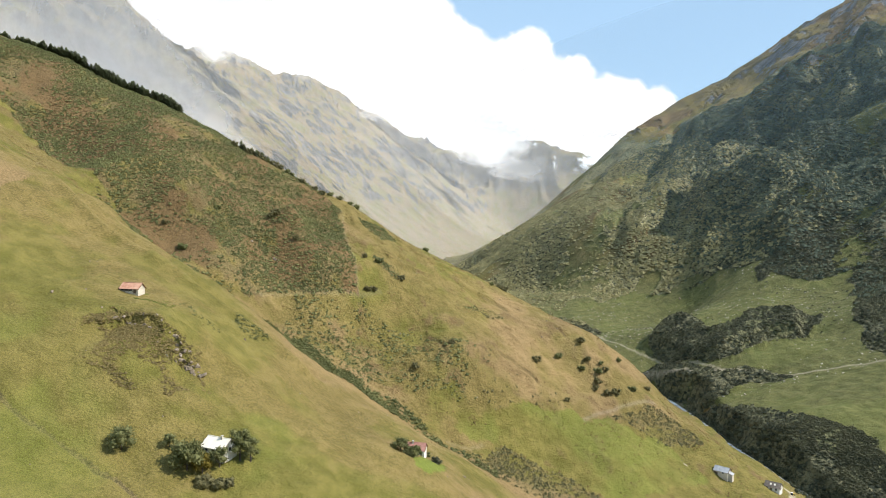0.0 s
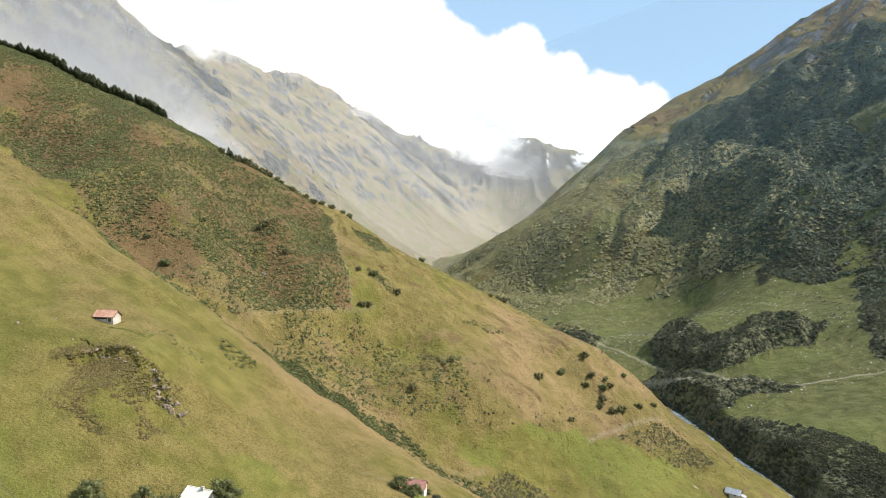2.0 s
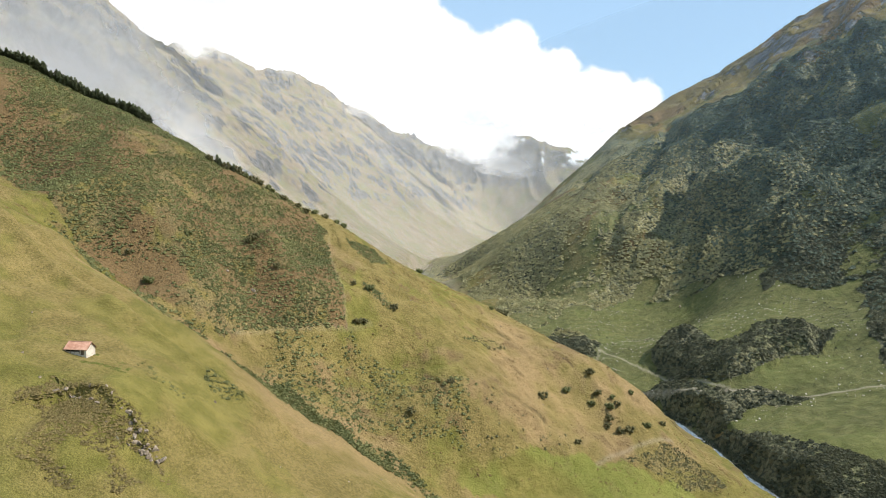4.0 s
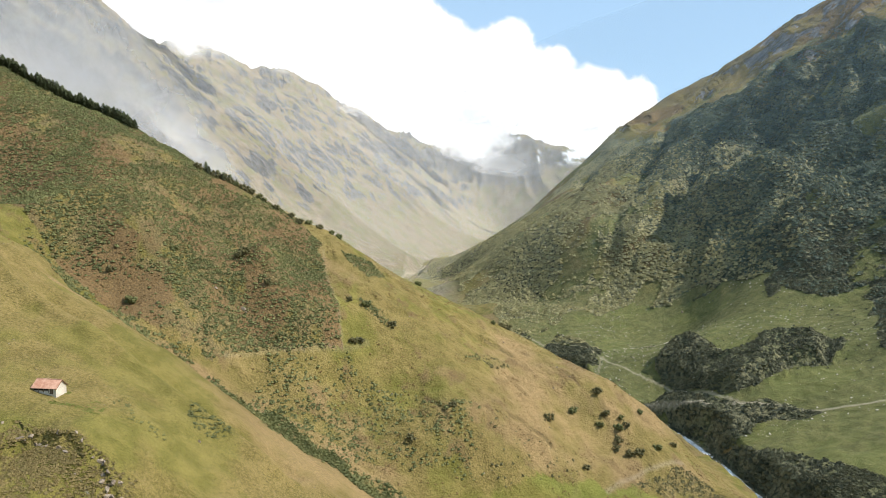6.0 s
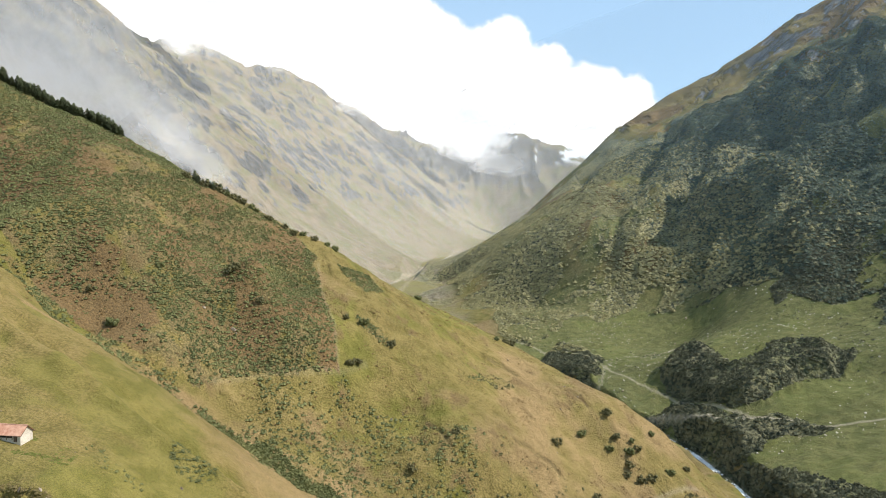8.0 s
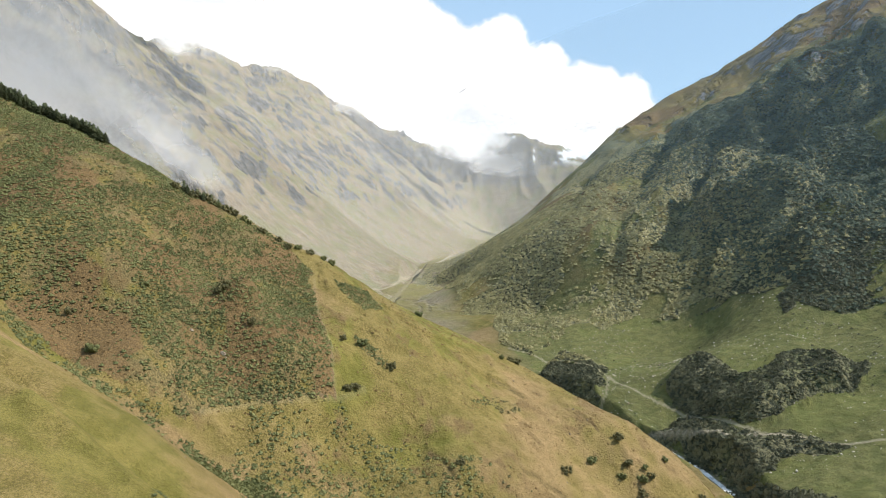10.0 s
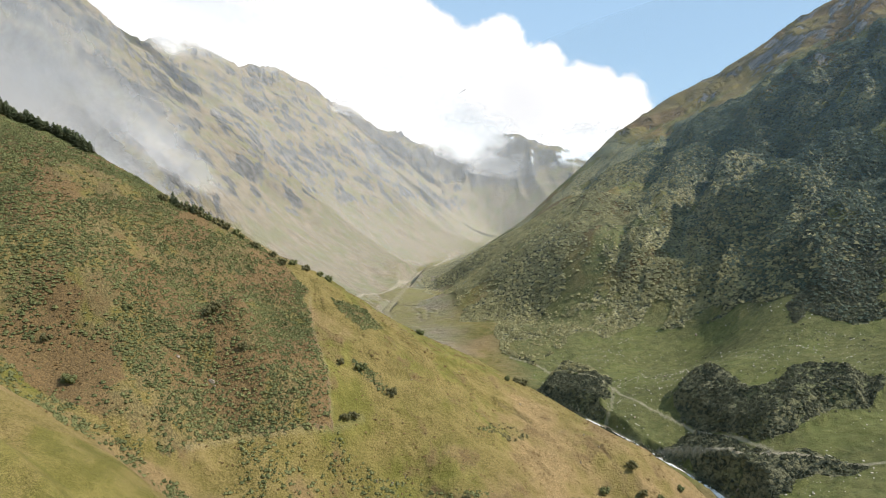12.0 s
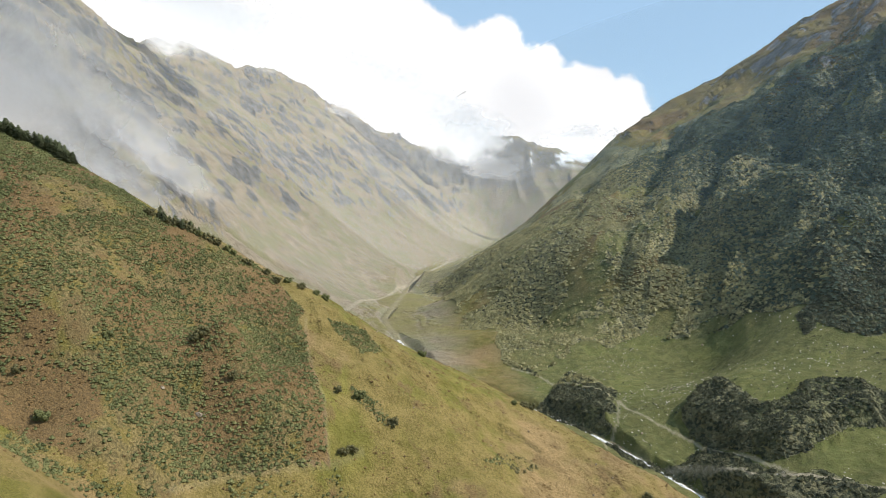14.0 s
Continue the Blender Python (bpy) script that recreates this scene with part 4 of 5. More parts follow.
# ---- brush, tufts and stones past counting ----
def star(tufts, spread, flat=0.75, seed=0, reach=0.55):
    """A tuft-covered clump of unit radius: a rough core and leaf blades standing off it."""
    rng = np.random.default_rng(seed)
    bm = bmesh.new()
    bmesh.ops.create_icosphere(bm, subdivisions=1, radius=0.72)
    core = np.array([v.co[:] for v in bm.verts])
    faces = [[v.index for v in f.verts] for f in bm.faces]
    bm.free()
    core = core * (1 + 0.38 * (rng.random((len(core), 1)) - 0.5)) * (1, 1, flat)
    core[:, 2] += 0.35
    points = [core]
    n = len(core)
    for _ in range(tufts):
        d = rng.normal(size=3)
        d[2] = abs(d[2]) * 0.9 - 0.15
        d /= np.linalg.norm(d)
        c = d * (0.62 + 0.3 * rng.random()) * (1, 1, flat) + (0, 0, 0.35)
        u, w = rng.normal(size=3), rng.normal(size=3)
        points.append(np.stack((c + u * spread * reach, c + w * spread * reach, c + d * spread + 0.3 * u * spread)))
        faces.append([n, n + 1, n + 2])
        n += 3
    return np.concatenate(points), np.array(faces)


def pebble(seed):
    rng = np.random.default_rng(seed)
    bm = bmesh.new()
    bmesh.ops.create_icosphere(bm, subdivisions=1, radius=0.8)
    core = np.array([v.co[:] for v in bm.verts])
    faces = np.array([[v.index for v in f.verts] for f in bm.faces])
    bm.free()
    return core * (1 + 0.5 * (rng.random((len(core), 1)) - 0.5)) * (1, 0.8, 0.6) + (0, 0, 0.2), faces


def blade(seed):
    """A grass tussock: a handful of blades from one root."""
    rng = np.random.default_rng(seed)
    points, faces = [], []
    for k in range(7):
        a, lean = rng.random() * 6.28, 0.3 + 0.5 * rng.random()
        d, s = np.array((math.cos(a), math.sin(a), 0)), np.array((-math.sin(a), math.cos(a), 0))
        points.append(np.stack((-0.22 * s + 0.1 * d, 0.22 * s + 0.1 * d, d * lean + (0, 0, 0.9 - 0.4 * lean))))
        faces.append([3 * k, 3 * k + 1, 3 * k + 2])
    return np.concatenate(points), np.array(faces)


def scatter(name, x, y, size, shapes, stuff, label, category, sink=0.15, tall=1.0):
    """One mesh of many like clumps, each turned and scaled its own way."""
    z = height(x, y)
    turn, pick = RNG.random(len(x)) * 2 * math.pi, RNG.integers(0, len(shapes), len(x))
    stretch = tall * (0.8 + 0.4 * RNG.random(len(x)))
    points, faces, n = [], [], 0
    for k, (shape, tris) in enumerate(shapes):
        who = np.nonzero(pick == k)[0]
        if not len(who):
            continue
        c, s = np.cos(turn[who])[:, None], np.sin(turn[who])[:, None]
        r = size[who][:, None]
        px = x[who][:, None] + r * (shape[:, 0] * c - shape[:, 1] * s)
        py = y[who][:, None] + r * (shape[:, 0] * s + shape[:, 1] * c)
        pz = z[who][:, None] + r * stretch[who][:, None] * (shape[:, 2] - sink)
        points.append(np.stack((px, py, pz), -1).reshape(-1, 3))
        faces.append((tris[None] + (n + len(shape) * np.arange(len(who)))[:, None, None]).reshape(-1, 3))
        n += len(shape) * len(who)
    mesh = bpy.data.meshes.new(name)
    fill_mesh(mesh, np.concatenate(points), np.concatenate(faces), False)
    mesh.materials.append(stuff)
    return tagged(new(name, mesh), label, category, kind="stuff")


def sown(count, x0, x1, y0, y1, keep):
    """Random places in a rectangle, kept by chance."""
    x, y = RNG.uniform(x0, x1, count), RNG.uniform(y0, y1, count)
    ok = RNG.random(count) < keep(x, y)
    return x[ok], y[ok]


def tuft(blades, seed):
    """A light clump for brush far off: a ragged low dome and leaf blades round it."""
    rng = np.random.default_rng(seed)
    ring = [(math.cos(a) * (0.75 + 0.5 * rng.random()), math.sin(a) * (0.75 + 0.5 * rng.random()), 0.35 * rng.random()) for a in np.arange(5) * 1.2566]
    points = [np.array(ring + [(0.3 * rng.normal(), 0.3 * rng.normal(), 0.85 + 0.3 * rng.random())])]
    faces = [[k, (k + 1) % 5, 5] for k in range(5)]
    for k in range(blades):
        d = rng.normal(size=3)
        d[2] = abs(d[2]) + 0.1
        d /= np.linalg.norm(d)
        c, u = d * (0.75, 0.75, 0.7), rng.normal(size=3)
        points.append(np.stack((c + 0.28 * u, c - 0.28 * u + 0.1 * rng.normal(size=3), c + d * 0.5)))
        faces.append([6 + 3 * k, 7 + 3 * k, 8 + 3 * k])
    return np.concatenate(points), np.array(faces)


LIGHT = [tuft(8, k + 60) for k in range(7)]
LEAFY = [star(20, 0.42, 0.8, k) for k in range(5)]
PEBBLES = [pebble(k) for k in range(6)]
TUSSOCKS = [blade(k) for k in range(6)]


def slope_brush(x, y):
    slope = within(x, y, SHRUB_SLOPE, 3)
    thick = np.where(slope, 0.1 + 0.9 * swaths(x, y), 0.3 + 0.7 * ramp(fbm(x, y, 17, 4, 58), -0.35, 0.2))
    return brush_share(x, y) * thick


def plant_brush():
    x, y = sown(150000, -480, 20, 400, 640, lambda x, y: slope_brush(x, y) * (y < 640) * 0.95)
    scatter("alder_scrub", x, y, 0.4 + 0.9 * RNG.random(len(x)) ** 2, LIGHT, BRUSH, "low green alder and juniper scrub over the slope", "shrubs")
    x, y = sown(30000, 20, 200, 380, 560, lambda x, y: slope_brush(x, y))
    scatter("gully_scrub", x, y, 0.4 + 0.8 * RNG.random(len(x)) ** 2, LIGHT, BUSH, "low brown scrub in the gully and on the spur", "shrubs")
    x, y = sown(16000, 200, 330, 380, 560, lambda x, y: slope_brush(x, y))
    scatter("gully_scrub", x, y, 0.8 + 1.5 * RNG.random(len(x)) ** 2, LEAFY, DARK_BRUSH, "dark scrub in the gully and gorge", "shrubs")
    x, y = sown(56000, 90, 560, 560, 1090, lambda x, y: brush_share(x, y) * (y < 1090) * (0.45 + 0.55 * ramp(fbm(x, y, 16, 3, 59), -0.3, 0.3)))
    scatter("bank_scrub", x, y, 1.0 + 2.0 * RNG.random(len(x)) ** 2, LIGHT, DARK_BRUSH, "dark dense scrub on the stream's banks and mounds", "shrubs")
    x, y = sown(125000, 20, 1000, 1000, 1900, lambda x, y: (y > 820) * brush_share(x, y) * (0.45 + 0.55 * ramp(fbm(x, y, 50, 4, 60), -0.3, 0.25)))
    dry_side = RNG.random(len(x)) < ramp(640 - x, 0, 320)
    for who, stuff, label in ((dry_side, OLIVE_FAR, "olive alder and juniper scrub, paled for sun and haze, on the mountain's drier flank"), (~dry_side, FAR_BRUSH, "grey-green alder thickets up the mountainside")):
        scatter("mountain_scrub", x[who], y[who], 1.5 + 2.8 * RNG.random(who.sum()) ** 2, LIGHT, stuff, label, "shrubs")
    x, y = sown(16000, 430, 1000, 780, 1300, lambda x, y: brush_share(x, y) * 0.8)
    scatter("mountain_scrub", x, y, 1.4 + 2.6 * RNG.random(len(x)) ** 2, LIGHT, FAR_BRUSH, "grey-green alder thickets up the mountainside", "shrubs")
    # russet heath between the alders and on the spur
    x, y = sown(24000, -300, 200, 405, 600, lambda x, y: 0.1 + 0.35 * ramp(fbm(x, y, 9, 3, 73) + 0.6 * fbm(x, y, 22, 3, 72), 0.0, 0.7) + 0.5 * within(x, y, SHRUB_SLOPE) * ramp(fbm(x, y, 26, 3, 57), 0.15, 0.5)
                + 0.3 * ramp(fbm(x, y, 30, 3, 81), 0.1, 0.6))
    scatter("heath_clumps", x, y, 0.25 + 0.6 * RNG.random(len(x)) ** 2, LIGHT, RUSSET, "russet heath and bilberry clumps on dry turf", "heath", 0.3, 0.7)
    x, y = sown(14000, -147, -85, 245, 300, lambda x, y: within(x, y, CRAG_HEATH, 4) * 0.55 * ramp(fbm(x, y, 9, 3, 88), -0.4, 0.3) + within(x, y, CRAG, 3) * 0.4)
    scatter("heath_clumps", x, y, 0.25 + 0.6 * RNG.random(len(x)) ** 2, LIGHT, HEATH, "low heath among the rocks of the outcrop", "heath", 0.3, 0.8)
    x, y = sown(2500, -125, -80, 300, 365, lambda x, y: within(x, y, HUT_BRUSH, 2) * 0.4 + within(x, y, TUFT_PATCH, 2) * 0.3)
    scatter("heath_clumps", x, y, 0.2 + 0.6 * RNG.random(len(x)) ** 2, LEAFY, BRUSH, "low green bushes below the hay hut", "heath", 0.3, 0.8)
    # bushes in the side gully, and patches of green brush round the hut
    x, y = sown(9000, -110, 30, 385, 420, lambda x, y: (to_line(x, y, SIDE_GULLY)[0] < 7 + 5 * fbm(x, y, 20, 2, 34)) * (0.12 + 0.5 * ramp(fbm(x, y, 14, 3, 36), 0.0, 0.4)))
    scatter("gully_bushes", x, y, 0.7 + 1.3 * RNG.random(len(x)) ** 2, LEAFY, BRUSH, "leafy green alder bushes along the side gully", "shrubs")
    x, y = sown(2500, -132, -116, 300, 312, lambda x, y: 0.25 * ramp(fbm(x, y, 6, 2, 37), -0.2, 0.3))
    scatter("green_herbs", x, y, 0.2 + 0.35 * RNG.random(len(x)), LIGHT, HERB, "lush green nettles and herbs beside the hay hut", "herbs", 0.3, 0.7)
    x, y = sown(1500, -103, -80, 328, 362, lambda x, y: within(x, y, TUFT_PATCH, 3) * 0.35)
    scatter("green_tufts", x, y, 0.45 + 0.75 * RNG.random(len(x)) ** 2, LEAFY, BRUSH, "green juniper cushions on the edge of the near slope", "shrubs", 0.3, 0.6)
    # single dark bushes strewn over the eastern pasture
    x, y = sown(5000, 120, 560, 700, 1200, lambda x, y: within(x, y, PASTURE_EAST) * (brush_share(x, y) < 0.2) * (0.05 + 0.6 * ramp(fbm(x + 0.8 * y, 0.35 * (y - 0.8 * x), 50, 3, 86), 0.15, 0.5)))
    scatter("pasture_bushes", x, y, 0.6 + 1.1 * RNG.random(len(x)) ** 3, LIGHT, DARK_BRUSH, "small dark bushes strewn over the green pasture", "shrubs")
    # tussocks of bleached grass
    x, y = sown(26000, -230, 60, 200, 420, lambda x, y: ramp(fbm(x, y, 40, 4, 83), -0.2, 0.5) * 0.7 * (y - 0.1 * x < 408))
    scatter("grass_tussocks", x, y, 0.15 + 0.3 * RNG.random(len(x)), TUSSOCKS, STRAW, "bleached grass tussocks on the near pasture", "grass", 0.1)
    x, y = sown(22000, -120, 230, 410, 600, lambda x, y: ramp(fbm(x, y, 40, 4, 84), -0.3, 0.4) * 0.7)
    scatter("grass_tussocks", x, y, 0.2 + 0.4 * RNG.random(len(x)), TUSSOCKS, STRAW, "bleached grass tussocks on the spur", "grass", 0.1)
    # small stones on the pastures
    x, y = sown(7000, 120, 480, 640, 1200, lambda x, y: within(x, y, PASTURE_EAST) * (brush_share(x, y) < 0.2) * (0.12 + 0.7 * ramp(fbm(x, y, 60, 3, 85), 0, 0.5)))
    scatter("pasture_stones", x, y, 0.4 + 1.2 * RNG.random(len(x)) ** 4, PEBBLES, WALL_STONE, "pale stones strewn over the green pasture", "stones", 0.1)
    x, y = sown(700, -220, 200, 200, 590, lambda x, y: 0.5 + 0 * x)
    scatter("pasture_stones", x, y, 0.15 + 0.55 * RNG.random(len(x)) ** 4, PEBBLES, STONE, "pale stones in the turf of the slope", "stones", 0.1)
    away = lambda x, y: (to_line(x, y, RIVER)[0] < 8) * (to_line(x, y, RIVER)[0] > 2)
    x, y = sown(16000, 130, 300, 440, 1000, away)
    scatter("stream_boulders", x, y, 0.4 + 1.3 * RNG.random(len(x)) ** 3, PEBBLES, STONE, "grey boulders along the stream bed", "stones", 0.1)


plant_brush()


# ---- the stream ----
def make_stream():
    line = np.array([p for p in RIVER if 380 < p[1] < 1300], float)[::-1]
    t = np.linspace(0, len(line) - 1, 260)
    k = np.minimum(t.astype(int), len(line) - 2)
    mid = line[k] + (t - k)[:, None] * (line[k + 1] - line[k])
    way = np.gradient(mid[:, :2], axis=0)
    side = np.stack((-way[:, 1], way[:, 0]), 1) / np.linalg.norm(way, axis=1)[:, None]
    width = (5.4 + 1.2 * fbm(mid[:, 1], mid[:, 0], 30, 2, 4)) * (1 - 0.5 * ramp(mid[:, 1], 610, 680))
    rows = [np.column_stack((mid[:, :2] + side * (width * s)[:, None], mid[:, 2] + 0.35)) for s in (-1, -0.33, 0.33, 1)]
    points = np.stack(rows, 1).reshape(-1, 3)
    i, j = np.meshgrid(np.arange(len(mid) - 1), np.arange(3), indexing="ij")
    faces = np.stack((i * 4 + j, i * 4 + j + 1, i * 4 + j + 5, i * 4 + j + 4), -1).reshape(-1, 4)
    mesh = bpy.data.meshes.new("stream")
    fill_mesh(mesh, points, faces)
    mesh.materials.append(WATER)
    tagged(new("stream", mesh), "white-foaming mountain stream between boulders", "stream", kind="structure")


make_stream()


# ---- houses ----
def house(name, at, yaw, long, wide, eaves, ridge, wall, roof, label, over=0.35, foot=2.5, openings=(), chimney=None, skylights=0,
          gable=None, corrugated=False):
    """A gabled house: ridge along its own x. openings: (side, along, low, wide, high) with side 'e' (gable +x), 'w', 's' (-y) or 'n'."""
    thing = holder(name, pose(at[0], at[1], level(*at[:2]) if len(at) < 3 else at[2], 0, 0, yaw), label, "house")
    l, w = long / 2, wide / 2
    bm = bmesh.new()
    prism(bm, [(-w, -foot), (w, -foot), (w, eaves), (0, ridge), (-w, eaves)], "x", -l, l)
    body = part("wall", bm, wall, thing)
    if gable:
        bm = bmesh.new()
        for s in (-1, 1):
            prism(bm, [(-w * 0.98, eaves), (w * 0.98, eaves), (0, ridge - 0.04)], "x", s * l - 0.03, s * l + 0.03)
        part("gable_boards", bm, gable, thing)
    rise = (ridge - eaves) / w
    thick = 0.16
    for s in (-1, 1):
        bm = bmesh.new()
        y1, z1 = s * (w + over), eaves - rise * over
        ends = (-l - over, l + over)
        prism(bm, [(0, ridge + 0.02), (y1, z1 + 0.02), (y1, z1 + 0.02 + thick), (0, ridge + 0.02 + thick)], "x", *ends)
        slab = part("roof", bm, roof, thing)
        if corrugated:
            bm = bmesh.new()
            n = int(long / 0.5)
            for k in range(n + 1):
                x = ends[0] + (ends[1] - ends[0]) * (k + 0.5) / (n + 1)
                prism(bm, [(0, ridge + thick), (y1, z1 + thick), (y1, z1 + thick + 0.09), (0, ridge + thick + 0.09)], "x", x - 0.05, x + 0.05)
            part("seams", bm, roof, slab)
        else:
            bm = bmesh.new()
            n = 7
            for k in range(n):
                f = (k + 0.55) / n
                yc, zc = y1 * f, ridge + (z1 - ridge) * f + thick + 0.02
                prism(bm, [(yc - s * 0.02, zc), (yc + s * 0.3, zc - rise * 0.3), (yc + s * 0.3, zc - rise * 0.3 + 0.05)], "x", *ends)
            part("courses", bm, roof, slab)
    bm = bmesh.new()
    box(bm, -l - over, l + over, -0.16, 0.16, ridge + 0.13, ridge + 0.27, 0.03)
    part("ridge_cap", bm, roof, thing)
    for s in (-1, 1):
        for e in (-1, 1):
            bm = bmesh.new()
            x = e * (l + over)
            y1, z1 = s * (w + over), eaves - rise * over
            prism(bm, [(0, ridge - 0.08), (y1, z1 - 0.08), (y1, z1 + 0.14), (0, ridge + 0.14)], "x", x - 0.05, x + 0.05)
            part("bargeboard", bm, BROWN_TRIM, thing)
    for side, place, low, width, high in openings:
        frame_bm, pane_bm = bmesh.new(), bmesh.new()
        a, b, z0, z1 = place - width / 2, place + width / 2, low, low + high
        door = low <= 0.05
        if side in "ew":
            x = l if side == "e" else -l
            box(frame_bm, x - 0.06, x + 0.06, a - 0.1, b + 0.1, z0 - 0.1, z1 + 0.1, 0.01)
            box(pane_bm, x - 0.08, x + 0.08, a, b, z0, z1)
        else:
            y = w if side == "n" else -w
            box(frame_bm, a - 0.1, b + 0.1, y - 0.06, y + 0.06, z0 - 0.1, z1 + 0.1, 0.01)
            box(pane_bm, a, b, y - 0.08, y + 0.08, z0, z1)
        opening = part("door" if door else "window", frame_bm, BROWN_TRIM, thing)
        part("leaf" if door else "pane", pane_bm, TIMBER if door else GLASS, opening)
    if chimney:
        bm = bmesh.new()
        box(bm, chimney - 0.35, chimney + 0.35, -0.75, -0.1, ridge - 0.6, ridge + 0.9, 0.03)
        stack = part("chimney", bm, WALL_STONE, thing)
        bm = bmesh.new()
        box(bm, chimney - 0.45, chimney + 0.45, -0.85, 0.0, ridge + 0.9, ridge + 1.02, 0.02)
        part("chimney_cap", bm, GREY_ROOF, stack)
    for k in range(skylights):
        bm = bmesh.new()
        f0, f1 = 0.3, 0.62
        x = -1.2 + 2.4 * k
        y0, y1 = -(w + over) * f0, -(w + over) * f1
        z0, z1 = ridge - rise * -y0 + 0.19, ridge - rise * -y1 + 0.19
        prism(bm, [(y0, z0), (y1, z1), (y1, z1 + 0.1), (y0, z0 + 0.1)], "x", x - 0.5, x + 0.5)
        part("skylight", bm, PALE_ROOF, thing)
    return thing


def make_houses():
    hut = house("hay_hut", (-135.5, 308.5), -9, 8.4, 5.2, 2.0, 4.1, WALL_STONE, RED_ROOF, "small stone hay hut with a faded red roof", 0.45,
                corrugated=True, openings=(("s", 2.6, 0.0, 1.0, 1.6),))
    # solid dark slab on the wall, painted as the hayloft's inner shade
    bm = bmesh.new()
    box(bm, -4.0, 1.6, -2.66, -2.5, 1.0, 1.9)
    part("loft_shade_slab", bm, DARK_GAP, hut, "dark slab painting the open hayloft's shade under the eaves")
    for k in range(4):
        bm = bmesh.new()
        box(bm, -3.9 + 1.8 * k, -3.75 + 1.8 * k, -2.8, -2.66, 0.4, 1.95)
        part("post", bm, TIMBER, hut)
    house("farmhouse", (-76.5, 243), -24, 9.0, 7.0, 2.4, 4.8, PLASTER, PALE_ROOF, "farmhouse with a pale sheet roof among trees", 0.6, corrugated=True,
          openings=(("s", -2.6, 1.0, 0.9, 1.1), ("s", 0.2, 0.0, 1.0, 2.0), ("s", 2.8, 1.0, 0.9, 1.1), ("e", 0.0, 1.0, 0.9, 1.1), ("w", 0.5, 1.0, 0.9, 1.1)), chimney=1.5)
    house("cottage", (-12.0, 312), -9, 8.6, 6.2, 2.2, 4.4, PLASTER, BRICK_ROOF, "white cottage with a dull red roof", 0.5,
          openings=(("s", -2.0, 1.0, 0.9, 1.0), ("s", 1.2, 0.0, 0.95, 2.0), ("e", -1.2, 1.0, 0.8, 1.0), ("e", 1.2, 1.0, 0.8, 1.0), ("e", 0.0, 3.2, 0.7, 0.8)), chimney=-1.2)
    barn = house("stone_house", (180.5, 459), -40, 9.0, 6.2, 3.0, 5.2, WALL_STONE, GREY_ROOF, "white house with a grey sheet roof", 0.3, 4.0, corrugated=True,
                 openings=(("e", -1.7, 2.2, 0.9, 1.2), ("e", 1.5, 2.2, 0.9, 1.2), ("e", 0.0, 3.6, 0.8, 0.9), ("s", -3.0, 0.0, 2.2, 2.2), ("s", 1.5, 2.0, 0.9, 1.0)))
    bm = bmesh.new()
    prism(bm, [(4.5, -3.0), (6.8, -3.0), (6.8, 1.6), (4.5, 2.5)], "y", -1.4, 2.4)
    lean = part("lean_to", bm, WALL_STONE, barn, "cream lean-to shed at the gable")
    bm = bmesh.new()
    prism(bm, [(4.4, 2.58), (7.1, 1.5), (7.1, 1.62), (4.4, 2.7)], "y", -1.6, 2.6)
    part("lean_to_roof", bm, GREY_ROOF, lean)
    house("skylight_house", (213.5, 458), -40, 9.2, 6.6, 2.9, 5.2, PLASTER, BROWN_ROOF, "white house with a brown roof and two skylights", 0.4, 4.0, skylights=2,
          openings=(("e", -1.6, 1.6, 0.9, 1.1), ("e", 1.6, 1.6, 0.9, 1.1), ("s", -3.2, 1.2, 0.9, 1.1), ("s", -0.6, 0.0, 1.2, 2.1), ("s", 2.4, 1.2, 0.9, 1.1)))


make_houses()


# ---- trees and single bushes ----
def blades_mesh(bm, centres, out, size, rng):
    """Leaf blades, one tilted triangle pair at each place."""
    for c, d in zip(centres, out):
        u = Vector(rng.normal(size=3)).normalized() * size * (0.7 + 0.6 * rng.random())
        w = Vector(rng.normal(size=3)).normalized() * size * (0.7 + 0.6 * rng.random())
        c, d = Vector(c), Vector(d) * size * 0.8
        a, b, e, f = bm.verts.new(c - u * 0.6), bm.verts.new(c + w * 0.6), bm.verts.new(c + d + u * 0.4), bm.verts.new(c + d - w * 0.5)
        bm.faces.new((a, b, e))
        bm.faces.new((a, e, f))


def limb(bm, a, b, r0, r1, sides=6):
    a, b = Vector(a), Vector(b)
    turn = (b - a).to_track_quat("Z", "Y").to_matrix().to_4x4()
    bmesh.ops.create_cone(bm, cap_ends=True, segments=sides, radius1=r0, radius2=r1, depth=(b - a).length,
                          matrix=Matrix.Translation((a + b) / 2) @ turn)


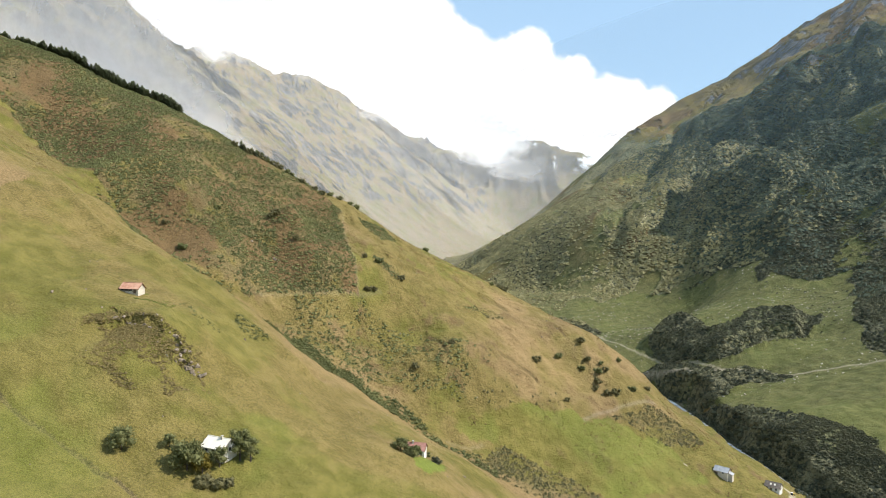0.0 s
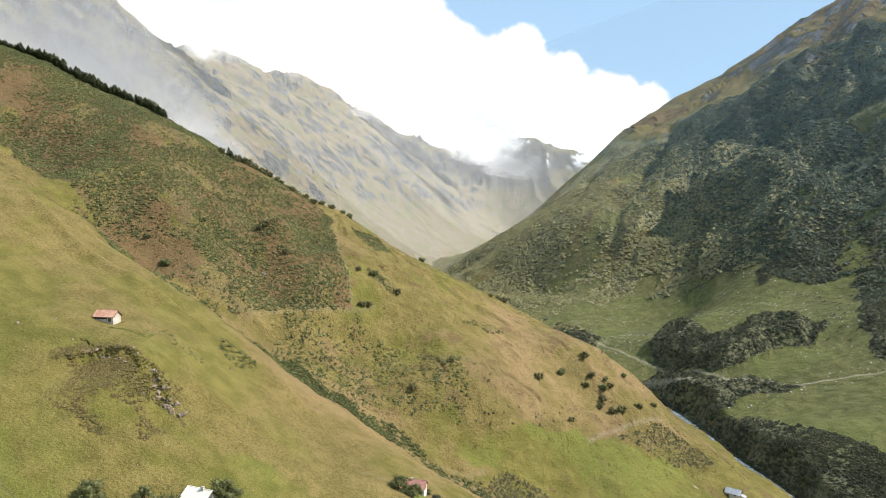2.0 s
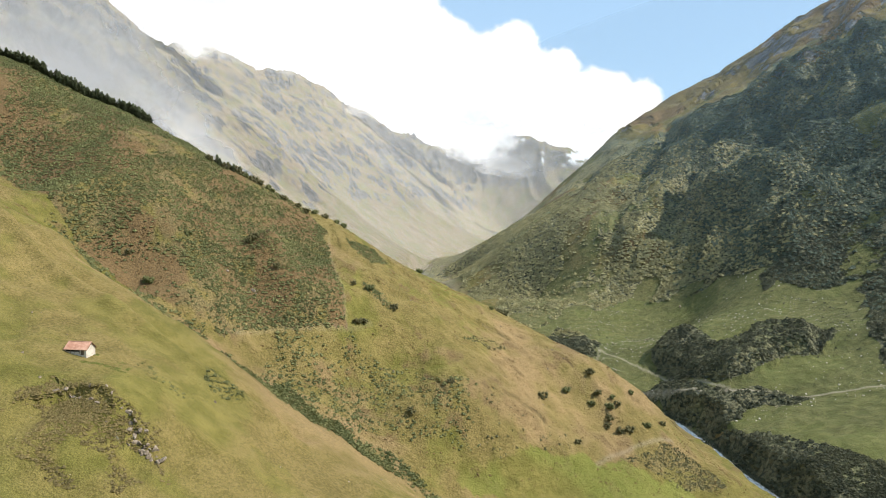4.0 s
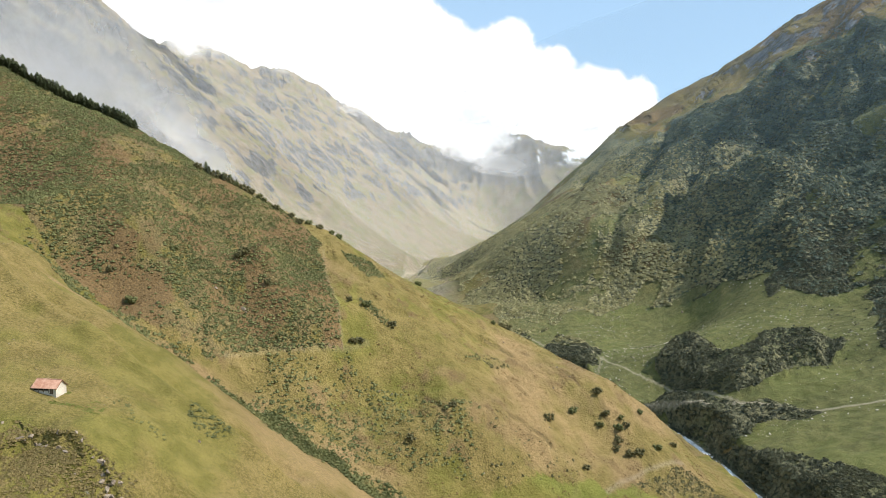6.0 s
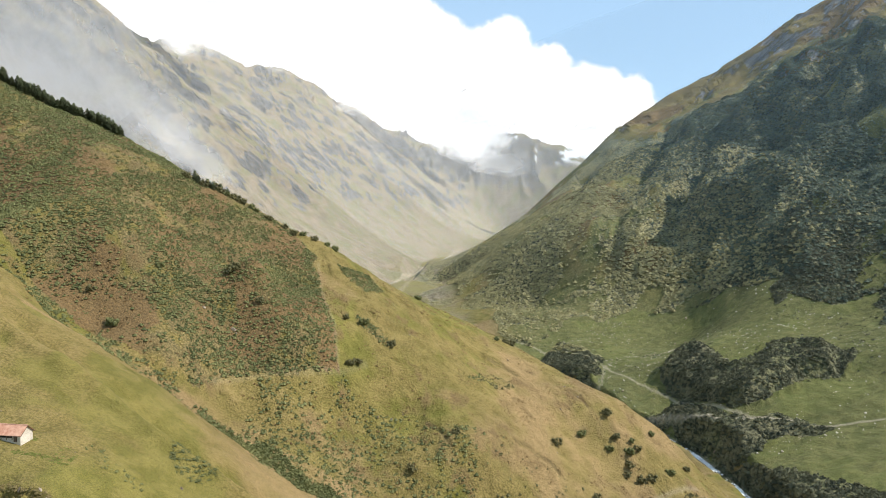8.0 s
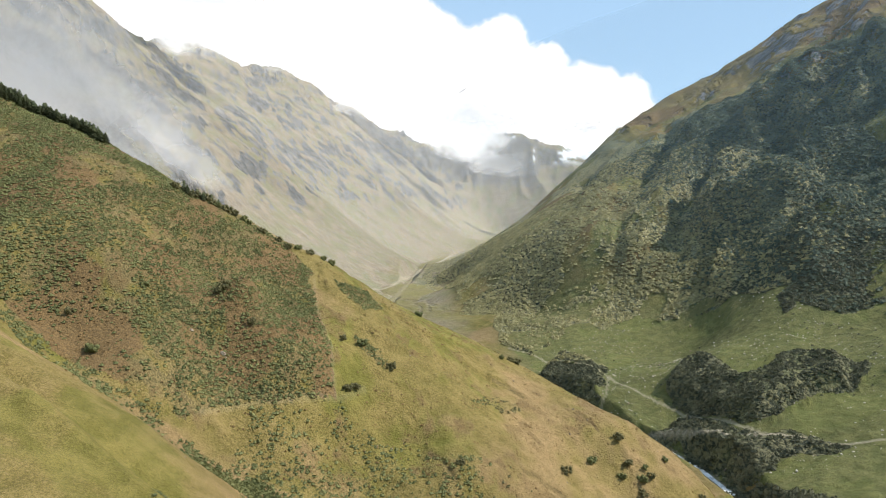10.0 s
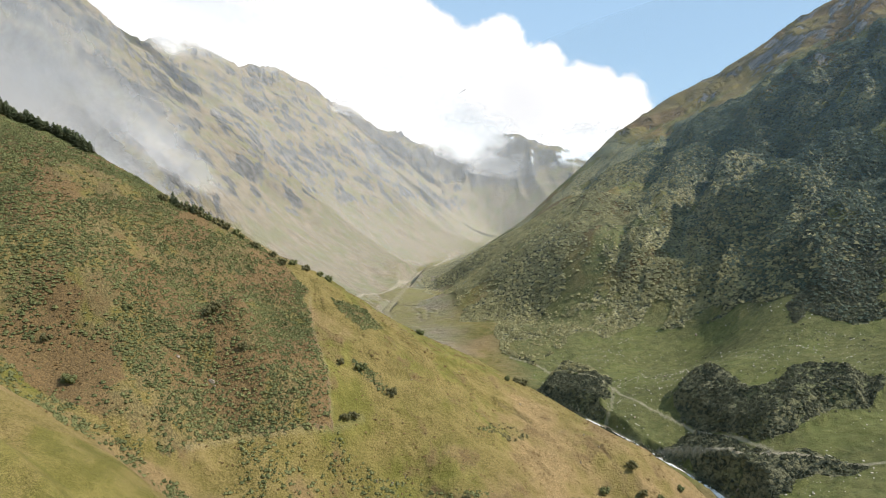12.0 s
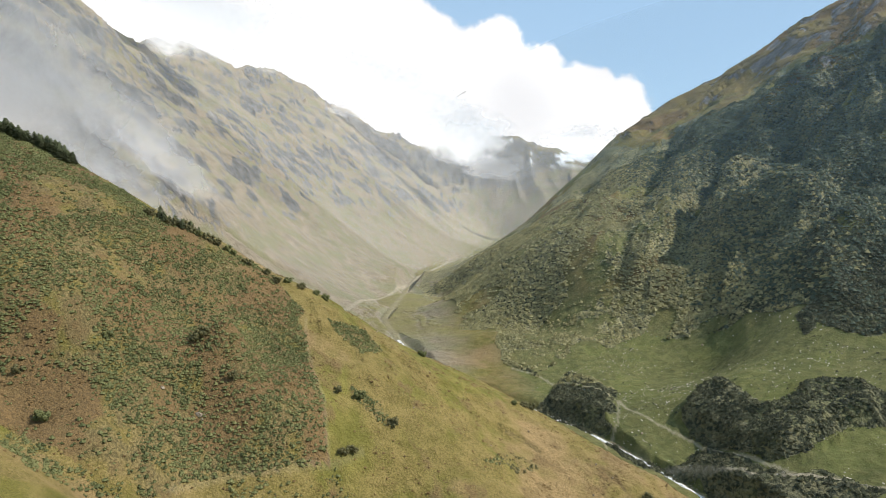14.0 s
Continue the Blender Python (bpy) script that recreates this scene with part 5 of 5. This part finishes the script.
def broadleaf(name, m, tall, wide, stuff, label, seed, low=0.25, lobes=9, blades=950, category="tree", group=""):
    rng = np.random.default_rng(seed)
    thing = holder(name, m, label, category, group)
    bm = bmesh.new()
    limb(bm, (0, 0, -0.8), (0.1, 0, tall * 0.45), 0.05 * tall ** 0.9, 0.03 * tall ** 0.9, 8)
    limb(bm, (0.1, 0, tall * 0.43), (0, 0.1, tall * 0.85), 0.03 * tall ** 0.9, 0.01 * tall, 6)
    heads = []
    for k in range(lobes):
        a = 6.283 * k / lobes + rng.random()
        h = tall * (low + 0.12 + (0.85 - low) * ((k * 0.618) % 1))
        reach = wide * (0.62 * math.sqrt(max(0.08, 1 - abs((h / tall - 0.5) / 0.55) ** 2))) * (0.6 + 0.5 * rng.random())
        tip = (reach * math.cos(a), reach * math.sin(a), h)
        limb(bm, (0.05, 0, max(0.15 * tall, h - 0.22 * tall)), tip, 0.012 * tall, 0.004 * tall, 5)
        heads.append((tip, wide * (0.27 + 0.16 * rng.random())))
    heads.append(((0, 0, tall * 0.86), wide * 0.3))
    heads.append(((0, 0, tall * (low + 0.3)), wide * 0.42))
    part("trunk", bm, BARK, thing)
    bm = bmesh.new()
    for tip, r in heads:
        d = rng.normal(size=(blades // len(heads), 3))
        d /= np.linalg.norm(d, axis=1)[:, None]
        c = np.array(tip) + d * r * (0.55 + 0.5 * rng.random((len(d), 1))) * (1, 1, 0.85)
        blades_mesh(bm, c, d, 0.085 * wide, rng)
        bmesh.ops.create_icosphere(bm, subdivisions=1, radius=r * 0.66, matrix=Matrix.Translation(tip))
    part("crown", bm, stuff, thing)
    return thing


def spruce(name, m, tall, label, seed, group=""):
    rng = np.random.default_rng(seed)
    thing = holder(name, m, label, "spruce", group)
    bm = bmesh.new()
    limb(bm, (0, 0, -0.8), (0, 0, tall * 0.97), 0.022 * tall, 0.004 * tall, 6)
    part("trunk", bm, BARK, thing)
    bm = bmesh.new()
    whorls = 11
    for k in range(whorls):
        h = tall * (0.08 + 0.88 * k / (whorls - 1))
        reach = tall * 0.5 * (1 - h / tall) ** 0.62 + 0.03 * tall
        for j in range(9):
            a = 6.283 * (j + rng.random() * 0.7) / 9
            r = reach * (0.75 + 0.45 * rng.random())
            d, s = Vector((math.cos(a), math.sin(a), 0)), Vector((-math.sin(a), math.cos(a), 0)) * r * 0.34
            root, tip = Vector((0, 0, h + 0.05 * tall)), d * r + Vector((0, 0, h - 0.06 * tall * (0.5 + rng.random())))
            mid = (root + tip) / 2
            v = [bm.verts.new(p) for p in (root, mid + s, tip, mid - s, mid + Vector((0, 0, -0.035 * tall)))]
            for tri in ((0, 1, 2), (0, 2, 3), (1, 4, 2), (4, 3, 2)):
                bm.faces.new([v[q] for q in tri])
    part("crown", bm, NEEDLES, thing)
    return thing


def standing(x, y, turn=0.0, sink=0.1):
    return pose(x, y, level(x, y) - sink, 0, 0, turn)


def plant_trees():
    # round the farmhouse
    broadleaf("maple_tree", standing(-105, 231.5), 7.2, 5.6, LEAVES, "dark green leafy tree alone on the pasture", 11)
    broadleaf("young_tree", standing(-92, 238.5), 4.4, 3.2, LEAVES, "small leafy tree on the pasture", 12, blades=600)
    broadleaf("maple_tree", standing(-83.5, 231.5), 8.6, 7.2, LEAVES, "broad leafy tree in front of the farmhouse", 13, blades=1400)
    broadleaf("elder_tree", standing(-78.8, 232.5), 6.0, 4.4, AUTUMN, "yellowing tree in front of the farmhouse", 14)
    broadleaf("ash_tree", standing(-74.5, 237.0), 6.4, 4.2, LEAVES, "small leafy tree at the farmhouse door", 17)
    broadleaf("ash_tree", standing(-69.5, 243.0), 10.6, 4.8, LEAVES, "tall leafy tree beside the farmhouse", 15, blades=1500)
    broadleaf("ash_tree", standing(-66.2, 244.5), 8.2, 4.4, LEAVES, "slender leafy tree beside the farmhouse", 16)
    for k, (x, y, s) in enumerate(((-77, 228.5, 1.0), (-73, 229.5, 0.9), (-70, 231, 0.8))):
        broadleaf("hedge_bush", standing(x, y), 2.4 * s, 4.6 * s, BUSH, "low brownish bush under the farmhouse trees", 30 + k, 0.0, 7, 500, "bush")
    # round the cottage
    broadleaf("maple_tree", standing(-18.2, 303.5), 4.8, 4.6, LEAVES, "dark leafy tree in front of the cottage", 18, blades=1200)
    broadleaf("maple_tree", standing(-12.6, 301.6), 3.4, 5.0, LEAVES, "leafy tree in front of the cottage", 19, blades=1200)
    broadleaf("round_bush", standing(-2.8, 311.0), 3.0, 3.4, DARK_BRUSH, "round clipped bush beside the cottage", 20, 0.0, 8, 700, "bush")
    broadleaf("round_bush", standing(-6.5, 316.0), 2.4, 1.9, LEAVES, "small bush at the cottage corner", 21, 0.0, 6, 350, "bush")
    # spruces along the crest of the spur
    first = [spruce("spruce", standing(-232, 586), 9.0, "dark spruce on the crest of the spur", 40, "spruces on the crest"),
             spruce("spruce", standing(-240, 590, 60), 8.0, "dark spruce on the crest of the spur", 41, "spruces on the crest"),
             spruce("spruce", standing(-225, 584, 20), 7.0, "dark spruce on the crest of the spur", 42, "spruces on the crest")]
    line = [p for p in SPUR_CREST if p[0] <= -171]
    for k in range(250):
        f = 1.5 + 2.75 * (k / 249) ** 0.8
        i = min(int(f), len(line) - 2)
        x = line[i][0] + (f - i) * (line[i + 1][0] - line[i][0]) + RNG.normal() * 1.6
        y = line[i][1] + (f - i) * (line[i + 1][1] - line[i][1]) + 5 + RNG.normal() * 3
        if x > -203:
            continue
        copy_thing(first[k % 3], standing(x, y, 47 * k) @ Matrix.Scale(0.68 + 0.36 * RNG.random(), 4))
    for k in range(16):
        x = -167 + 1.35 * k + RNG.normal() * 0.5
        copy_thing(first[k % 3], standing(x, 574 + 0.2 * k + RNG.normal() * 2, 53 * k) @ Matrix.Scale(0.5 + 0.22 * RNG.random(), 4))
    # bushes on the crest, the slopes and by the stream
    kinds = [broadleaf("alder_bush", standing(-150, 577), 3.4, 4.4, BUSH, "dark rounded alder bush on open turf", 50, 0.0, 8, 420, "bush", "alder bushes"),
             broadleaf("alder_bush", standing(-140, 578, 40), 3.8, 4.2, BUSH, "dark rounded alder bush on open turf", 51, 0.0, 8, 420, "bush", "alder bushes"),
             broadleaf("alder_bush", standing(-130, 579, 80), 3.0, 4.2, BRUSH, "dark rounded alder bush on open turf", 52, 0.0, 8, 420, "bush", "alder bushes")]
    crest = [(-156, 576), (-153, 578), (-146, 576), (-143, 579), (-136, 579), (-127, 577), (-118, 575), (-107, 576), (-95, 575), (-87, 573),
             (-100, 569), (-79, 577), (-170, 567), (-160, 572), (-74, 577)]
    spur = [(-18, 436), (81, 469), (97, 506), (105, 497), (113, 496), (133, 505), (147, 517), (99, 522), (81, 510), (4, 458), (115, 510), (112, 513),
            (102, 512), (63, 493), (128, 527), (108, 502), (120, 498), (109, 507)]
    face = [(-121, 492), (-102, 481), (-162, 436), (-49, 482), (-58, 506), (-48, 508), (-32, 503), (-178, 449), (-152, 472), (-53, 478), (-119, 494),
            (36, 573), (42, 578), (47, 582), (170, 985), (163, 992), (176, 990), (-18, 583)]
    for k, (x, y) in enumerate(crest + spur + face):
        copy_thing(kinds[k % 3], standing(x, y, 71 * k) @ Matrix.Scale((0.75 if k < len(crest) else 0.7) + 0.4 * RNG.random(), 4))


plant_trees()


# ---- rocks ----
def boulder(bm, m, seed, detail=2):
    rng = np.random.default_rng(seed)
    made = bmesh.ops.create_icosphere(bm, subdivisions=detail, radius=1.0)
    cuts = rng.normal(size=(9, 3))
    cuts /= np.linalg.norm(cuts, axis=1)[:, None]
    for v in made["verts"]:
        p = np.array(v.co)
        for c in cuts:
            over = p @ c - (0.38 + 0.3 * ((c[0] * 7.3) % 1))
            if over > 0:
                p = p - over * c
        v.co = m @ Vector(p * (1 + 0.06 * noise.noise(Vector(p) * 3)))


def rock_thing(name, x, y, size, label, seed, pieces=1):
    thing = holder(name, standing(x, y, 0, 0.15 * size), label, "rock")
    rng = np.random.default_rng(seed)
    for k in range(pieces):
        bm = bmesh.new()
        dx, dy = (rng.normal(size=2) * size * 0.75) if k else (0, 0)
        s = size * (1 if not k else 0.35 + 0.5 * rng.random())
        dz = level(x + dx, y + dy) - level(x, y)
        boulder(bm, Matrix.Translation((dx, dy, dz + 0.25 * s)) @ Euler(rng.random(3) * 6).to_matrix().to_4x4() @ Matrix.Diagonal((s, s * 0.8, s * 0.65, 1)), seed + k)
        part("boulder", bm, STONE, thing)


def lay_rocks():
    rock_thing("grey_crag", -112.5, 468, 2.4, "pale grey crag standing out of the scrub", 60, 4)
    scarp = holder("rock_outcrop", pose(-116, 281, level(-116, 281)), "broken brown-grey rock scarp with heath on its ledges", "rock")
    for k in range(52):
        x = -106 + 13 * ((k * 0.618) % 1) if k % 3 else -132 + 30 * ((k * 0.377) % 1)
        y = float(np.interp(x, [p[0] for p in SCARP], [p[1] for p in SCARP])) - 0.6 + RNG.normal() * 1.0
        if k % 5 == 0:
            y -= 1.5 + 2 * RNG.random()
        s = 0.6 + 0.9 * RNG.random() ** 2 + (0.6 * RNG.random() if x > -108 else 0)
        bm = bmesh.new()
        turn = Euler((0.4 * RNG.normal(), 0.4 * RNG.normal(), 6 * RNG.random())).to_matrix().to_4x4()
        boulder(bm, Matrix.Translation((x + 116, y - 281, level(x, y) - level(-116, 281) - 0.05 * s)) @ turn @ Matrix.Diagonal((s * (0.8 + 0.7 * RNG.random()), s * 0.7, s * (0.6 + 0.6 * RNG.random()), 1)), 200 + k)
        part("boulder", bm, STONE, scarp)
    rock_thing("boulder_heap", 10, 319, 0.8, "pale boulders below the cottage", 65, 6)
    for k, (x, y, s) in enumerate(((-37, 466, 0.7), (-30, 468, 0.9), (-24, 473, 0.6), (76, 539, 0.8), (83, 532, 0.9))):
        rock_thing("ledge_rocks", x, y, s, "grey rocks breaking out of a turf ledge", 110 + 5 * k, 3)
    for k, (x, y, s) in enumerate(((-92, 327, 1.0), (-64, 316, 0.6), (20, 437, 0.9), (-98, 248, 0.5), (-123, 211, 0.5), (268, 959, 2.6), (201, 851, 2.4),
                                   (41, 551, 1.0), (352, 1081, 2.6), (-128, 468, 1.3), (321, 1034, 1.8), (331, 1024, 1.8), (293, 1165, 1.6), (-150, 297, 0.9), (-158, 286, 1.1), (-138, 286, 0.8),
                                   (290, 1170, 1.5), (314, 1290, 3.0), (240, 700, 1.8), (70, 520, 0.9), (-22, 520, 0.9), (-165, 330, 0.7))):
        rock_thing("boulder", x, y, s, "pale boulder lying on the turf", 70 + k)


lay_rocks()


# ---- a small yellow tractor parked by the drive ----
def make_tractor(x, y):
    thing = holder("tractor", standing(x, y, 35, 0), "small yellow and white tractor parked on grass", "tractor")
    bm = bmesh.new()
    box(bm, -0.3, 1.6, -0.4, 0.4, 0.6, 1.25, 0.08)
    part("bonnet", bm, YELLOW, thing)
    bm = bmesh.new()
    box(bm, -1.5, -0.3, -0.6, 0.6, 0.7, 2.1, 0.1)
    cab = part("cab", bm, GLASS, thing)
    bm = bmesh.new()
    box(bm, -1.6, -0.2, -0.7, 0.7, 2.1, 2.25, 0.05)
    part("cab_roof", bm, WHITE_PAINT, cab)
    for px, py, r in ((-1.0, 0.75, 0.7), (-1.0, -0.75, 0.7), (1.1, 0.65, 0.45), (1.1, -0.65, 0.45)):
        bm = bmesh.new()
        bmesh.ops.create_cone(bm, cap_ends=True, segments=18, radius1=r, radius2=r, depth=0.35, matrix=Matrix.Translation((px, py, r)) @ Matrix.Rotation(math.pi / 2, 4, "X"))
        wheel = part("wheel", bm, RUBBER, thing)
        bm = bmesh.new()
        bmesh.ops.create_cone(bm, cap_ends=True, segments=14, radius1=r * 0.5, radius2=r * 0.5, depth=0.38, matrix=Matrix.Translation((px, py, r)) @ Matrix.Rotation(math.pi / 2, 4, "X"))
        part("rim", bm, YELLOW, wheel)


make_tractor(228, 462)


# ---- low cloud on the western wall and over the valley's head ----
def cloud(name, label, sheets, leaning=()):
    thing = holder(name, pose(0, 0, 0), label, "cloud")
    n = 14
    u = np.linspace(-1, 1, n)
    gx, gz = np.meshgrid(u, u, indexing="ij")
    i, j = np.meshgrid(np.arange(n - 1), np.arange(n - 1), indexing="ij")
    faces = np.stack((i * n + j, (i + 1) * n + j, (i + 1) * n + j + 1, i * n + j + 1), -1).reshape(-1, 4)
    for k, (x, y, z, wide, tall, tilt, stuff) in enumerate(sheets):
        bulge = -0.18 * (1 - gx ** 2) * (1 - gz ** 2) + 0.03 * np.sin(3 * gx + k) * np.cos(2.4 * gz + k)
        mesh = bpy.data.meshes.new("veil")
        fill_mesh(mesh, np.stack((gx, bulge, gz), -1).reshape(-1, 3), faces)
        mesh.materials.append(stuff)
        ob = new("veil", mesh)
        ob.parent = thing
        if len(leaning):
            ob.matrix_basis = Matrix.Translation((x, y, z)) @ leaning @ Matrix.Diagonal((wide / 2, wide / 2, tall / 1.5, 1))
            continue
        ob.matrix_basis = pose(x, y, z, 32, tilt, 0.6 * math.degrees(math.atan2(-x, y)) - 18) @ Matrix.Diagonal((wide / 2, wide / 2, tall / 1.5, 1))


cloud("mist_bank", "grey-white mist drifting along the mountain wall", (
    (-470, 931, 330, 420, 270, 10, GREY_MIST[0]),
    (-430, 966, 282, 320, 150, 20, GREY_MIST[1]),
    (-378, 1013, 240, 260, 110, 15, THIN_MIST[0]),
    (-560, 1058, 460, 520, 240, 0, THIN_MIST[1]),
    (-350, 1167, 275, 240, 110, 25, THIN_MIST[1]),
    (-400, 1120, 330, 300, 130, 30, THIN_MIST[0]),
))
# three faint white sheets added across the valley as its haze
cloud("valley_haze", "thin pale haze hanging in the upper valley", (
    (-366, 1536, 300, 1500, 800, 0, HAZE),
    (-282, 2492, 422, 3000, 1500, 0, HAZE),
    (200, 3450, 420, 2400, 1100, 0, HAZE),
))
cloud("cloud_bank", "bright white cloud lying on the mountain crests", (
    (-794, 2585, 867, 900, 330, 12, THICK_MIST[0]),
    (-592, 3434, 946, 1100, 360, 14, THICK_MIST[1]),
    (-220, 4120, 881, 1200, 400, 14, THICK_MIST[2]),
    (163, 4348, 715, 1000, 300, 8, THICK_MIST[0]),
    (200, 3882, 560, 640, 290, 4, THICK_MIST[2]),
    (790, 3918, 600, 560, 150, -4, THICK_MIST[1]),
    (331, 3673, 430, 560, 150, 4, THIN_MIST[0]),
    (-385, 3916, 728, 500, 110, 14, THIN_MIST[0]),
))
# one blue-tinted sheet added along the eastern mountain's face to stand for haze
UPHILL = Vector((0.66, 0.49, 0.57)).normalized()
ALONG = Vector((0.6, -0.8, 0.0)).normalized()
cloud("blue_haze", "thin blue-tinted sheet added as haze before the shaded mountainside", ((430, 1210, 285, 2100, 1150, 0, BLUE_HAZE),),
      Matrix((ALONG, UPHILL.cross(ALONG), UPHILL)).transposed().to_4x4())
